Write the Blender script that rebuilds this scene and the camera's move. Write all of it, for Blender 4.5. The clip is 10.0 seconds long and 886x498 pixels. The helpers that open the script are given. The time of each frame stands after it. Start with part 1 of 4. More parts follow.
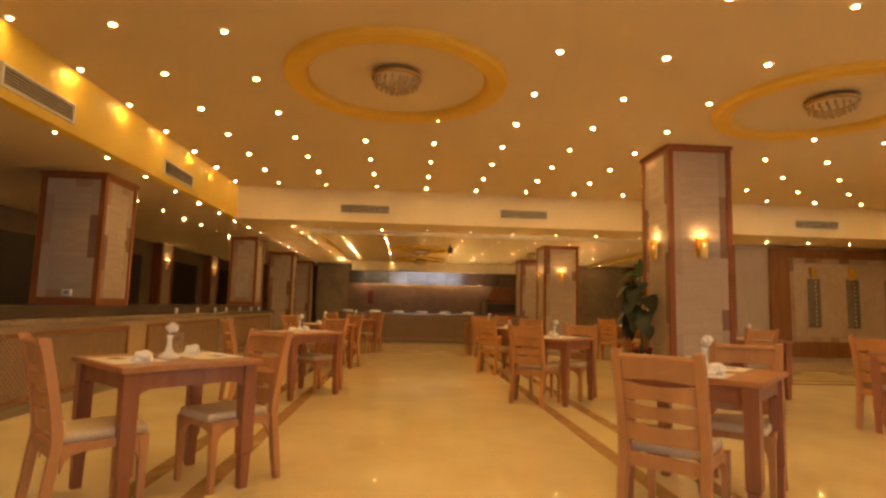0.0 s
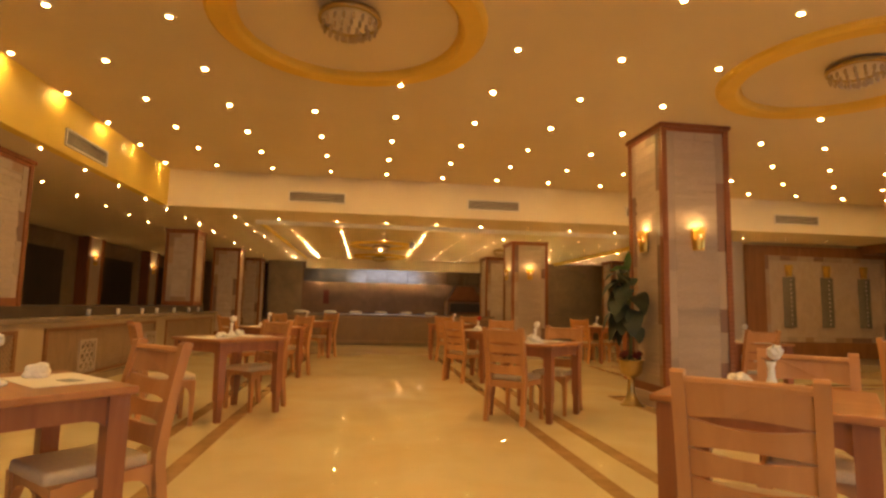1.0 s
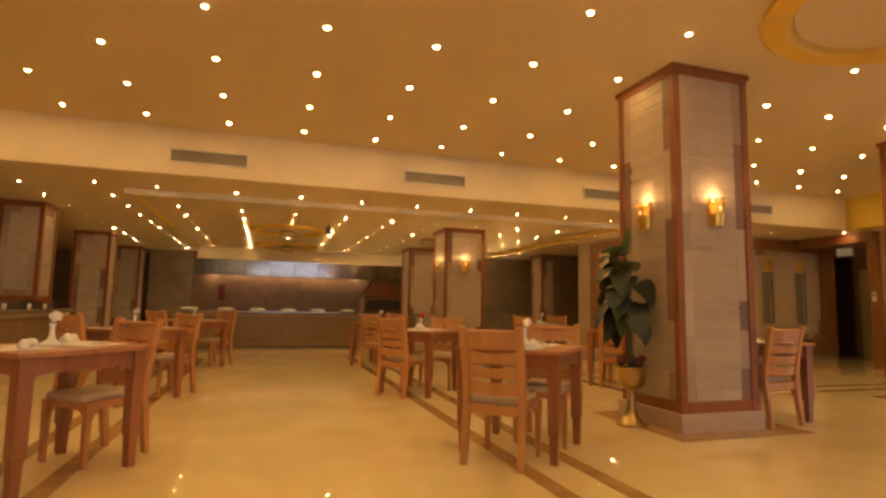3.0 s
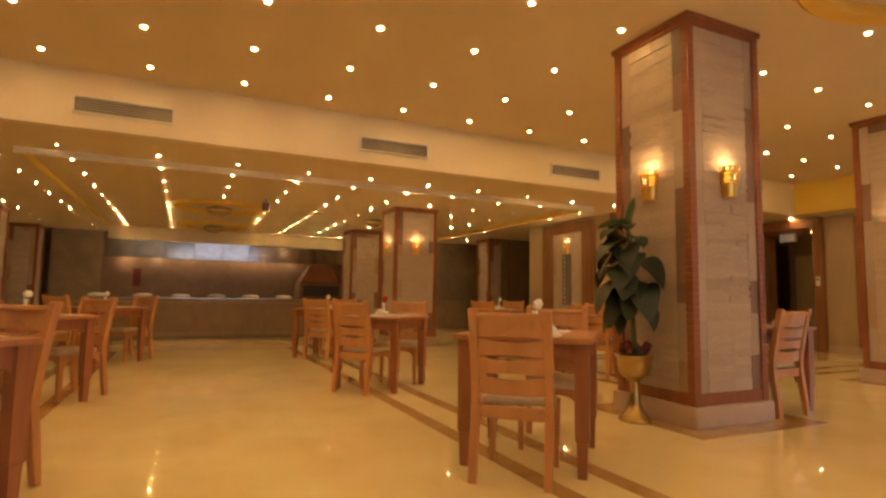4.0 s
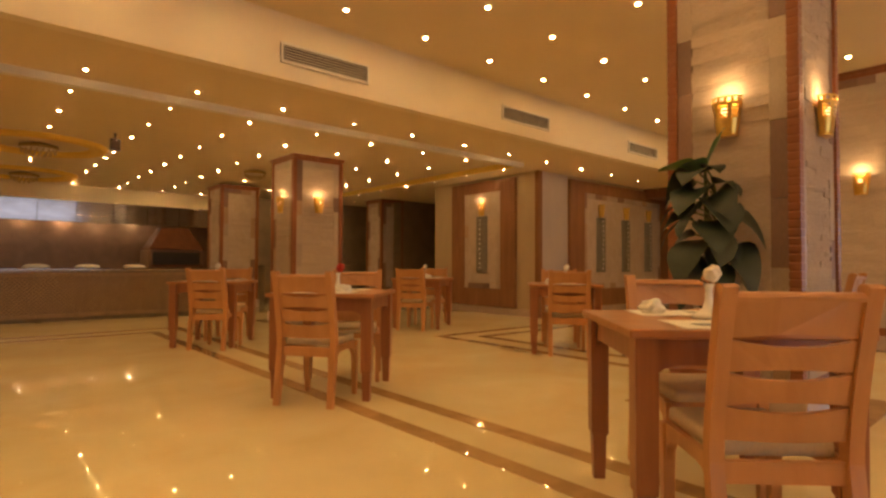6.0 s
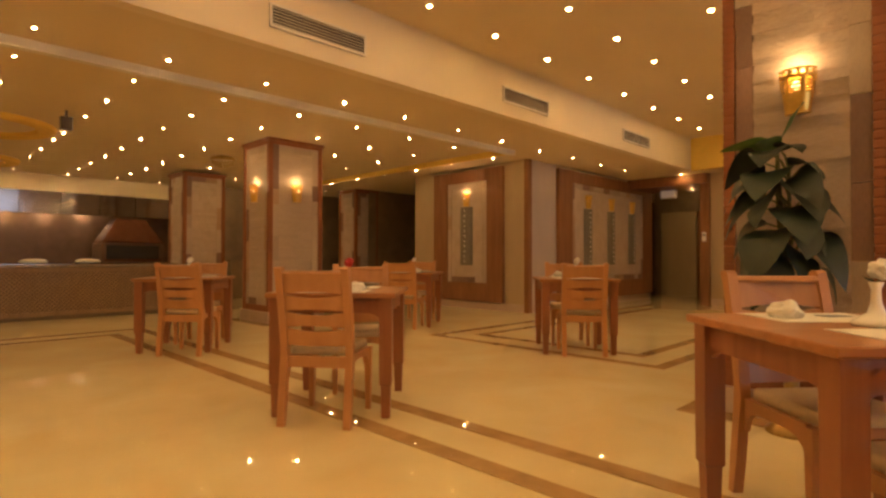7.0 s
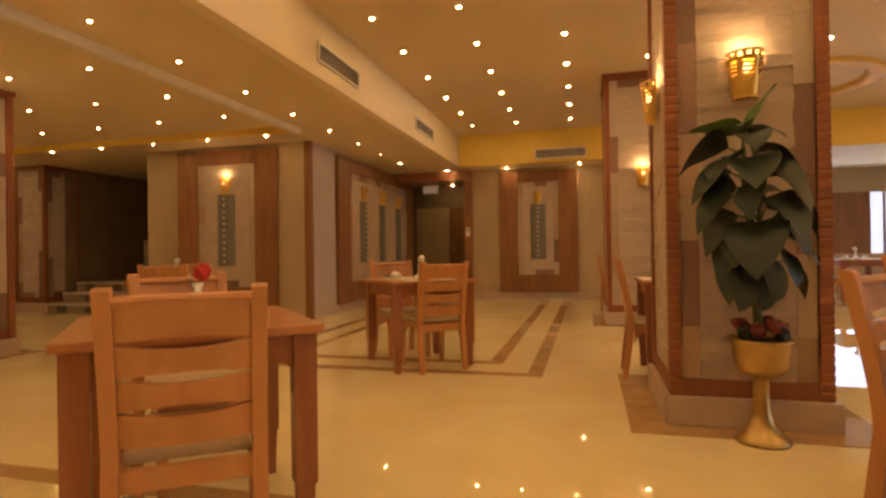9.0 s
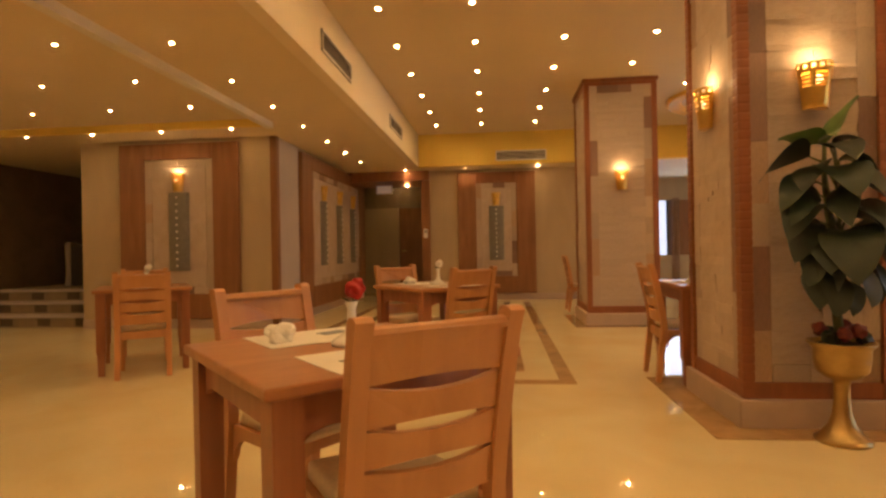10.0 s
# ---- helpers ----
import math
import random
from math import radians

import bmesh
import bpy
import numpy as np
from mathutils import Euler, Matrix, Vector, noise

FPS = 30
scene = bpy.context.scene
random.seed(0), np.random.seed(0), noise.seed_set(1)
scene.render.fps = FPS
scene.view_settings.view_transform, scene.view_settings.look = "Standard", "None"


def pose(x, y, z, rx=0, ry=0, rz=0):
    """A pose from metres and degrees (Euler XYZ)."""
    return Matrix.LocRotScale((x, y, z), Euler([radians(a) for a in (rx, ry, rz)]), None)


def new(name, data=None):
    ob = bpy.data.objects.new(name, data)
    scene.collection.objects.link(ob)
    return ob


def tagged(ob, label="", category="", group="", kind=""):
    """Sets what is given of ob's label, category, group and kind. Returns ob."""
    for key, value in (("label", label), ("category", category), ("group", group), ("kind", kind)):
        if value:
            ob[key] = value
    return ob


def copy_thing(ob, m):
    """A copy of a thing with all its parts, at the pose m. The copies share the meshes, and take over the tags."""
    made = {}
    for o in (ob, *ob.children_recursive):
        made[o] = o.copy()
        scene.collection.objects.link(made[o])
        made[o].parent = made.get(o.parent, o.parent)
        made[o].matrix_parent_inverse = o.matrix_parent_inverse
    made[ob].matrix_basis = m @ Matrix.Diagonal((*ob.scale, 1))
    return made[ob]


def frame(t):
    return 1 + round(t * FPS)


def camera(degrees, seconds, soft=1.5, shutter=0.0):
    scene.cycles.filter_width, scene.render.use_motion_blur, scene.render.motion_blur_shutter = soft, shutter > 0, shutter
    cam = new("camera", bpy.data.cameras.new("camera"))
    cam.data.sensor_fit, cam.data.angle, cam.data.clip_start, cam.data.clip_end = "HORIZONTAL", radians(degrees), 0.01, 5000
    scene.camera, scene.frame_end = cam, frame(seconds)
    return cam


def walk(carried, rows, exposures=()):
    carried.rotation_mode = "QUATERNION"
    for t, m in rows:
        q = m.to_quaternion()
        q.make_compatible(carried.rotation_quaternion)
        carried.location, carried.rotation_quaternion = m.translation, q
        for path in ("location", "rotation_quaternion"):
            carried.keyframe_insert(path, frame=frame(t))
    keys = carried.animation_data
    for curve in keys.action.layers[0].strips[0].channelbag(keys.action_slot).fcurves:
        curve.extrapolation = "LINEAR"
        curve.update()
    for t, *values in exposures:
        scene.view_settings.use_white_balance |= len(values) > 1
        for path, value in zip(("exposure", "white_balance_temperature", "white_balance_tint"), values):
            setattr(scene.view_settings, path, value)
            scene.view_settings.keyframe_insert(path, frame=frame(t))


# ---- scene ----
cam = camera(78.1, 10.0, soft=2.6)
METRES, EYE, TILT, LEAN, TURN = 8.88, 1.077, 0.0, 0.0, -3.6
ROWS = [
    (0.0, 0.0, 0.0, 0.0, -0.14, 5.95, -1.38),
    (0.5, -0.0027, 0.052, -0.0005, -1.0, 5.96, -1.36),
    (1.0, -0.003, 0.113, -0.0005, -4.34, 6.05, -1.23),
    (1.5, -0.0047, 0.1597, -0.0002, -4.56, 6.02, -1.24),
    (2.0, -0.0124, 0.2154, -0.0024, -7.96, 6.12, -1.19),
    (2.5, -0.0164, 0.259, -0.0037, -10.94, 6.13, -1.1),
    (3.0, -0.0267, 0.3156, -0.0077, -14.24, 6.1, -1.07),
    (4.5, -0.0542, 0.4696, -0.0156, -25.97, 3.82, -0.73),
    (5.0, -0.0633, 0.5302, -0.0157, -30.04, 2.43, -0.57),
    (5.5, -0.0745, 0.5809, -0.0136, -32.06, 2.02, -0.46),
    (6.0, -0.082, 0.6281, -0.0155, -37.42, 1.62, -0.28),
    (7.5, -0.0783, 0.7475, -0.0135, -45.0, 0.49, 0.01),
    (8.0, -0.0609, 0.7974, -0.0108, -52.35, 0.44, 0.26),
    (8.5, -0.0563, 0.8347, -0.0124, -60.35, 0.39, 0.49),
    (9.0, -0.0518, 0.8841, -0.0118, -71.5, 0.25, 0.86),
    (9.5, -0.0507, 0.9364, -0.0088, -75.43, 0.16, 1.02),
    (10.0, -0.0544, 0.9882, -0.0056, -80.59, 0.06, 1.07),
]
walk(cam, [(t, pose(0, 0, EYE, TILT, LEAN, TURN) @ pose(METRES * x, METRES * y, METRES * z, 90 + pitch, roll, yaw)) for t, x, y, z, yaw, pitch, roll in ROWS],
     exposures=[(0.0, 0.06, 6850, 10), (4.0, 0.05, 6350, 11), (10.0, 0.09, 6100, 15)])

# ---- world, exposure ----
world = bpy.data.worlds.new("world")
scene.world = world
world.use_nodes = True
sky = world.node_tree.nodes.new("ShaderNodeTexSky")
sky.sky_type, sky.sun_disc, sky.sun_elevation, sky.sun_rotation = "NISHITA", False, radians(40), radians(200)
world.node_tree.links.new(sky.outputs[0], world.node_tree.nodes["Background"].inputs[0])
world.node_tree.nodes["Background"].inputs[1].default_value = 0.1
WARM = (1.0, 0.605, 0.215)
BULB = 960.0


def window_lamp(name, m, w, h, watts, colour):
    lamp = bpy.data.lights.new(name, "AREA")
    lamp.shape, lamp.size, lamp.size_y, lamp.energy, lamp.color = "RECTANGLE", w, h, watts, colour
    ob = new(name, lamp)
    ob.matrix_world = m
    return ob


def bulb_lamp(x, y, z, watts):
    lamp = bpy.data.lights.new("sconce_light", "POINT")
    lamp.energy, lamp.color, lamp.shadow_soft_size = watts, (1.0, 0.62, 0.24), 0.025
    new("sconce_light", lamp).location = (x, y, z)


window_lamp("window_light_south", pose(1.9, -4.35, 1.5, 90, 0, 0), 5.4, 1.9, 66, (0.62, 0.72, 1.0))
window_lamp("window_light_east", pose(13.3, 1.9, 1.4, 90, 0, 90), 8.0, 1.2, 75, (0.72, 0.82, 1.0))


# ---- materials ----
def material(name, base, rough=0.5, metal=0.0, grain=0.0, scale=(8, 8, 8), dark=None, bump=0.0, bump_scale=30.0, piece=0.0, spots=0.0, coat=0.0, shine=0.5):
    m = bpy.data.materials.new(name)
    m.use_nodes = True
    t = m.node_tree
    n, l = t.nodes, t.links
    p = n["Principled BSDF"]
    p.inputs["Roughness"].default_value, p.inputs["Metallic"].default_value = rough, metal
    p.inputs["Coat Weight"].default_value = coat
    p.inputs["Coat Roughness"].default_value = 0.08
    p.inputs["Base Color"].default_value = (*base, 1)
    p.inputs["Specular IOR Level"].default_value = shine
    co = n.new("ShaderNodeTexCoord")
    if grain or piece or spots:
        mp = n.new("ShaderNodeMapping")
        mp.inputs["Scale"].default_value = scale
        l.new(co.outputs["Object"], mp.inputs[0])
        nz = n.new("ShaderNodeTexNoise")
        nz.inputs["Scale"].default_value, nz.inputs["Detail"].default_value, nz.inputs["Distortion"].default_value = 1.0, 6.0, 0.6
        l.new(mp.outputs[0], nz.inputs["Vector"])
        rmp = n.new("ShaderNodeMapRange")
        rmp.inputs[1].default_value, rmp.inputs[2].default_value = 0.3, 0.7
        l.new(nz.outputs[0], rmp.inputs[0])
        mix = n.new("ShaderNodeMix")
        mix.data_type = "RGBA"
        d = dark or tuple(c * (1 - grain) for c in base)
        mix.inputs[6].default_value, mix.inputs[7].default_value = (*base, 1), (*d, 1)
        l.new(rmp.outputs[0], mix.inputs[0])
        out = mix.outputs[2]
        if spots:
            big = n.new("ShaderNodeTexNoise")
            big.inputs["Scale"].default_value, big.inputs["Detail"].default_value = 1.3, 3.0
            l.new(co.outputs["Object"], big.inputs["Vector"])
            hb = n.new("ShaderNodeHueSaturation")
            mr = n.new("ShaderNodeMapRange")
            mr.inputs[1].default_value, mr.inputs[2].default_value = 0.3, 0.7
            mr.inputs[3].default_value, mr.inputs[4].default_value = 1 - spots, 1 + spots
            l.new(big.outputs[0], mr.inputs[0])
            l.new(mr.outputs[0], hb.inputs["Value"])
            l.new(out, hb.inputs["Color"])
            out = hb.outputs[0]
        if piece:
            info, hs, mr = n.new("ShaderNodeObjectInfo"), n.new("ShaderNodeHueSaturation"), n.new("ShaderNodeMapRange")
            geo, add, fr = n.new("ShaderNodeNewGeometry"), n.new("ShaderNodeMath"), n.new("ShaderNodeMath")
            fr.operation = "FRACT"
            l.new(info.outputs["Random"], add.inputs[0])
            l.new(geo.outputs["Random Per Island"], add.inputs[1])
            l.new(add.outputs[0], fr.inputs[0])
            mr.inputs[3].default_value, mr.inputs[4].default_value = 1 - piece, 1 + piece
            l.new(fr.outputs[0], mr.inputs[0])
            l.new(mr.outputs[0], hs.inputs["Value"])
            l.new(out, hs.inputs["Color"])
            out = hs.outputs[0]
        l.new(out, p.inputs["Base Color"])
    if bump:
        bn = n.new("ShaderNodeTexNoise")
        bn.inputs["Scale"].default_value, bn.inputs["Detail"].default_value = bump_scale, 5.0
        l.new(co.outputs["Object"], bn.inputs["Vector"])
        bp = n.new("ShaderNodeBump")
        bp.inputs["Strength"].default_value, bp.inputs["Distance"].default_value = bump, 0.01
        l.new(bn.outputs[0], bp.inputs["Height"])
        l.new(bp.outputs[0], p.inputs["Normal"])
    return m


def glow(name, colour, strength):
    m = bpy.data.materials.new(name)
    m.use_nodes = True
    p = m.node_tree.nodes["Principled BSDF"]
    p.inputs["Base Color"].default_value = (*colour, 1)
    p.inputs["Emission Color"].default_value = (*colour, 1)
    p.inputs["Emission Strength"].default_value = strength
    return m


MARBLE = material("cream_marble", (0.79, 0.69, 0.42), 0.012, grain=0.12, scale=(1.6, 1.6, 1.6), dark=(0.74, 0.60, 0.33), spots=0.05, shine=1.0)
MARBLE.node_tree.nodes["Principled BSDF"].inputs["IOR"].default_value = 1.56
BAND = material("brown_marble", (0.49, 0.315, 0.145), 0.012, grain=0.3, scale=(5, 5, 5), spots=0.1)
CEIL = material("ceiling_paint", (0.68, 0.555, 0.36), 0.85, grain=0.04, scale=(1, 1, 1), bump=0.03, bump_scale=60)
CREAM = material("cream_paint", (0.74, 0.63, 0.46), 0.7, grain=0.05, scale=(2, 2, 2), bump=0.03, bump_scale=50)
YELLOW = material("yellow_paint", (0.76, 0.54, 0.09), 0.6, grain=0.06, scale=(2, 2, 2), bump=0.03, bump_scale=50)
ORANGE = material("ochre_paint", (0.76, 0.49, 0.075), 0.6, grain=0.08, scale=(3, 3, 3))
BEIGE = material("beige_wall", (0.47, 0.36, 0.225), 0.7, grain=0.12, scale=(3, 3, 1), bump=0.05, bump_scale=40)
LILAC = material("pale_render", (0.47, 0.40, 0.37), 0.7, grain=0.1, scale=(3, 3, 1), bump=0.05, bump_scale=40)
BROWN = material("brown_wall", (0.27, 0.20, 0.13), 0.55, grain=0.25, scale=(3, 3, 3), spots=0.1)
KITCHEN = material("kitchen_tile", (0.19, 0.108, 0.068), 0.4, grain=0.25, scale=(4, 4, 4), spots=0.1)
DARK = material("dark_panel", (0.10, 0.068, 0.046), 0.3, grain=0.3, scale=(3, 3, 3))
PINE = material("light_wood", (0.54, 0.265, 0.105), 0.42, grain=0.28, scale=(14, 14, 1.6), dark=(0.46, 0.21, 0.078), spots=0.08, coat=0.15)
OAK = material("table_wood", (0.45, 0.20, 0.08), 0.36, grain=0.3, scale=(3, 14, 14), dark=(0.34, 0.135, 0.05), spots=0.08, coat=0.25)
LEGWOOD = material("table_leg_wood", (0.35, 0.14, 0.065), 0.38, grain=0.3, scale=(14, 14, 1.6), dark=(0.25, 0.09, 0.042), coat=0.2)
REDWOOD = material("red_brown_wood", (0.29, 0.098, 0.036), 0.5, grain=0.35, scale=(12, 12, 1.5), dark=(0.21, 0.07, 0.027), spots=0.1, bump=0.1, bump_scale=50)
FRAMEWOOD = material("frame_wood", (0.27, 0.12, 0.05), 0.5, grain=0.3, scale=(12, 12, 1.2), dark=(0.20, 0.085, 0.03), spots=0.1)
SEAT = material("seat_fabric", (0.70, 0.57, 0.38), 0.9, grain=0.12, scale=(60, 60, 60), bump=0.15, bump_scale=300)
STONE = material("split_stone", (0.52, 0.42, 0.345), 0.85, grain=0.14, scale=(7, 7, 5), dark=(0.45, 0.35, 0.27), piece=0.05, bump=1.0, bump_scale=10)
TILE_A = material("beige_tile", (0.47, 0.37, 0.29), 0.6, grain=0.15, scale=(10, 10, 10), piece=0.15)
TILE_B = material("mauve_tile", (0.25, 0.15, 0.115), 0.55, grain=0.2, scale=(10, 10, 10), piece=0.2)
TILE_C = material("tan_tile", (0.43, 0.29, 0.19), 0.6, grain=0.2, scale=(10, 10, 10), piece=0.15)
PLINTH = material("plinth_stone", (0.50, 0.38, 0.30), 0.35, grain=0.12, scale=(6, 6, 6), spots=0.08)
BRASS = material("brass", (0.50, 0.36, 0.14), 0.32, 0.9, grain=0.2, scale=(12, 12, 12), bump=0.05, bump_scale=40)
GOLD = material("gold_sconce", (0.80, 0.52, 0.12), 0.3, 0.9, grain=0.2, scale=(14, 14, 14))
STEEL = material("steel", (0.30, 0.27, 0.25), 0.13, 1.0, grain=0.2, scale=(1.5, 1.5, 8), bump=0.10, bump_scale=3.2)
COPPER = material("copper", (0.17, 0.075, 0.045), 0.5, 1.0, grain=0.2, scale=(6, 6, 6))
WHITE = material("white_cloth", (0.80, 0.77, 0.72), 0.8, grain=0.05, scale=(20, 20, 20), bump=0.1, bump_scale=60)
PAPER = material("paper_mat", (0.78, 0.74, 0.68), 0.7, grain=0.05, scale=(10, 10, 10))
CERAMIC = material("ceramic", (0.80, 0.78, 0.74), 0.15, grain=0.02, scale=(10, 10, 10))
GREYPRINT = material("grey_print", (0.25, 0.26, 0.28), 0.6, grain=0.2, scale=(40, 40, 40))
LEAF = material("leaf", (0.017, 0.031, 0.018), 0.46, grain=0.45, scale=(16, 16, 16), dark=(0.010, 0.021, 0.012), piece=0.35)
LEAF_PALE = material("young_leaf", (0.10, 0.19, 0.05), 0.35, grain=0.3, scale=(16, 16, 16), piece=0.2)
STEM = material("plant_stem", (0.11, 0.13, 0.05), 0.5, grain=0.3, scale=(10, 10, 10))
RED = material("red_petal", (0.50, 0.02, 0.015), 0.55, grain=0.3, scale=(30, 30, 30))
DARKRED = material("dark_red_petal", (0.16, 0.02, 0.018), 0.6, grain=0.4, scale=(30, 30, 30))
SOIL = material("soil", (0.05, 0.03, 0.02), 0.95, grain=0.4, scale=(40, 40, 40), bump=0.6, bump_scale=60)
VENTSLAT = material("vent_slat_paint", (0.50, 0.45, 0.39), 0.5, grain=0.1, scale=(10, 10, 10))
HOODGLOW = glow("hood_spot_glow", (1.0, 0.72, 0.38), 480.0)
GREYTUBE = material("grey_carving", (0.20, 0.185, 0.16), 0.5, grain=0.25, scale=(20, 20, 20), bump=0.3, bump_scale=40)
VENT = material("vent_paint", (0.68, 0.63, 0.56), 0.5, grain=0.05, scale=(10, 10, 10))
# near-black colour puts the shade between slats and rings onto a sheet
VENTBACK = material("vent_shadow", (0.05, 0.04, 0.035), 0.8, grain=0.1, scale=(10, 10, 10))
COUNTERTOP = material("counter_stone", (0.30, 0.24, 0.18), 0.12, grain=0.3, scale=(9, 9, 9), spots=0.1)
LATTICE = material("lattice_wood", (0.38, 0.255, 0.155), 0.5, grain=0.25, scale=(12, 12, 4))
LATTICEBACK = material("lattice_back", (0.23, 0.155, 0.10), 0.7, grain=0.2, scale=(8, 8, 8))
CRYSTAL = material("crystal", (0.50, 0.38, 0.22), 0.08, grain=0.05, scale=(20, 20, 20))
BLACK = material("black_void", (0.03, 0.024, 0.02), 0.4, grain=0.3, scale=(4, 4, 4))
CURTAIN = material("curtain", (0.55, 0.36, 0.24), 0.9, grain=0.2, scale=(14, 14, 2))
BULBGLOW = glow("bulb_glow", WARM, BULB)
BULBDIM = glow("small_bulb_glow", WARM, 1200.0)
# added glow round each bulb, keeps distant downlights visible; not a lamp part
COLLAR = glow("frosted_collar", (1.0, 0.70, 0.32), 3.0)
SCONCEGLOW = glow("sconce_glow", (1.0, 0.70, 0.30), 2.4)
DAYLIGHT = glow("daylight", (0.74, 0.82, 1.0), 0.9)
SIGNGLOW = glow("exit_sign_face", (0.9, 0.85, 0.7), 0.08)


# ---- building tools ----
def put(name, bm, mat, parent=None, label="", smooth=False):
    me = bpy.data.meshes.new(name)
    bmesh.ops.recalc_face_normals(bm, faces=bm.faces)
    bm.to_mesh(me)
    bm.free()
    me.materials.append(mat)
    if smooth:
        for f in me.polygons:
            f.use_smooth = True
    ob = new(name, me)
    if parent:
        ob.parent = parent
    if label:
        ob["label"] = label
    return ob


part = put


def empty(name, x=0, y=0, z=0, rz=0):
    ob = new(name)
    ob.matrix_world = pose(x, y, z, 0, 0, rz)
    ob.empty_display_size = 0.1
    return ob


def box(bm, x0, x1, y0, y1, z0, z1, bevel=0.0):
    vs = [bm.verts.new((x, y, z)) for x in (x0, x1) for y in (y0, y1) for z in (z0, z1)]
    fs = [bm.faces.new([vs[i] for i in q]) for q in ((0, 1, 3, 2), (4, 6, 7, 5), (0, 4, 5, 1), (2, 3, 7, 6), (0, 2, 6, 4), (1, 5, 7, 3))]
    if bevel:
        bmesh.ops.recalc_face_normals(bm, faces=fs)
        es = list({e for f in fs for e in f.edges})
        bmesh.ops.bevel(bm, geom=es, offset=bevel, segments=2, affect="EDGES", profile=0.5)
    return bm


def slab(name, x0, x1, y0, y1, z0, z1, mat, parent=None, label="", bevel=0.0):
    return put(name, box(bmesh.new(), x0, x1, y0, y1, z0, z1, bevel), mat, parent, label)


def lathe(bm, profile, n=24, a0=0.0, a1=360.0, close=True):
    full = abs(a1 - a0) >= 359.9
    k = n if full else n + 1
    rings = [[bm.verts.new((r * math.cos(radians(a0 + (a1 - a0) * i / n)), r * math.sin(radians(a0 + (a1 - a0) * i / n)), z)) for i in range(k)] for r, z in profile]
    for a, b in zip(rings, rings[1:]):
        for i in range(n):
            j = (i + 1) % k
            bm.faces.new((a[i], a[j], b[j], b[i]))
    if close and full:
        for ring in (rings[0], rings[-1]):
            bm.faces.new(ring)
    return bm


def prism(bm, poly, axis, a, b):
    """A flat outline of (u, v) drawn out along an axis from a to b."""
    def at(u, v, w):
        return {"x": (w, u, v), "y": (u, w, v), "z": (u, v, w)}[axis]
    p = [bm.verts.new(at(u, v, a)) for u, v in poly]
    q = [bm.verts.new(at(u, v, b)) for u, v in poly]
    bm.faces.new(p)
    bm.faces.new(q)
    for i in range(len(p)):
        j = (i + 1) % len(p)
        bm.faces.new((p[i], p[j], q[j], q[i]))
    return bm


def tube(bm, points, radii, n=8):
    rings = []
    for i, p in enumerate(points):
        p = Vector(p)
        d = (Vector(points[min(i + 1, len(points) - 1)]) - Vector(points[max(i - 1, 0)])).normalized()
        u = d.orthogonal().normalized()
        v = d.cross(u)
        r = radii[i]
        rings.append([bm.verts.new(p + u * r * math.cos(2 * math.pi * k / n) + v * r * math.sin(2 * math.pi * k / n)) for k in range(n)])
    for a, b in zip(rings, rings[1:]):
        for i in range(n):
            j = (i + 1) % n
            bm.faces.new((a[i], a[j], b[j], b[i]))
    bm.faces.new(rings[0])
    bm.faces.new(rings[-1])
    return bm


def structure(ob, label, category):
    return tagged(ob, label, category, kind="structure")


# ---- the room ----
CEILING, SOFFIT = 3.22, 2.62
structure(slab("floor", -8.2, 16.2, -4.7, 23.2, -0.2, 0.0, MARBLE), "polished cream marble floor reflecting the ceiling lights", "floor")


def band(x0, x1, y0, y1):
    structure(slab("floor_band", x0, x1, y0, y1, -0.05, 0.003, BAND), "brown marble inlay band in the cream floor", "floor band")


for x, y in ((1.55, 13.78), (1.93, 14.18), (-1.14, 13.78), (-1.52, 14.18)):
    band(x - 0.06, x + 0.06, -4.2, y + 0.06)
band(-1.08, 1.49, 13.72, 13.84)
band(-1.46, 1.87, 14.12, 14.24)
for x, y0, y1 in ((4.30, 8.22, 11.1), (4.72, 8.59, 10.72)):
    band(x - 0.06, x + 0.06, y0, y1)
    band(x + 0.06, 10.6, y0, y0 + 0.12)
    band(x + 0.06, 10.6, y1 - 0.12, y1)


def ring_ceiling(name, x0, x1, y0, y1, z, thick, holes, mat):
    """A ceiling slab with round holes through it."""
    bm = bmesh.new()
    outer = [bm.verts.new(v) for v in ((x0, y0, z), (x1, y0, z), (x1, y1, z), (x0, y1, z))]
    edges = [bm.edges.new((outer[i], outer[(i + 1) % 4])) for i in range(4)]
    for cx, cy, r in holes:
        vs = [bm.verts.new((cx + r * math.cos(2 * math.pi * k / 64), cy + r * math.sin(2 * math.pi * k / 64), z)) for k in range(64)]
        edges += [bm.edges.new((vs[k], vs[(k + 1) % 64])) for k in range(64)]
    bmesh.ops.triangle_fill(bm, use_beauty=True, use_dissolve=False, edges=edges)
    for f in [f for f in bm.faces if any((f.calc_center_median().x - cx) ** 2 + (f.calc_center_median().y - cy) ** 2 < (r * 0.98) ** 2 and all((v.co.x - cx) ** 2 + (v.co.y - cy) ** 2 < (r * 1.01) ** 2 for v in f.verts) for cx, cy, r in holes)]:
        bm.faces.remove(f)
    got = bmesh.ops.extrude_face_region(bm, geom=list(bm.faces))
    for v in [g for g in got["geom"] if isinstance(g, bmesh.types.BMVert)]:
        v.co.z += thick
    return put(name, bm, mat)


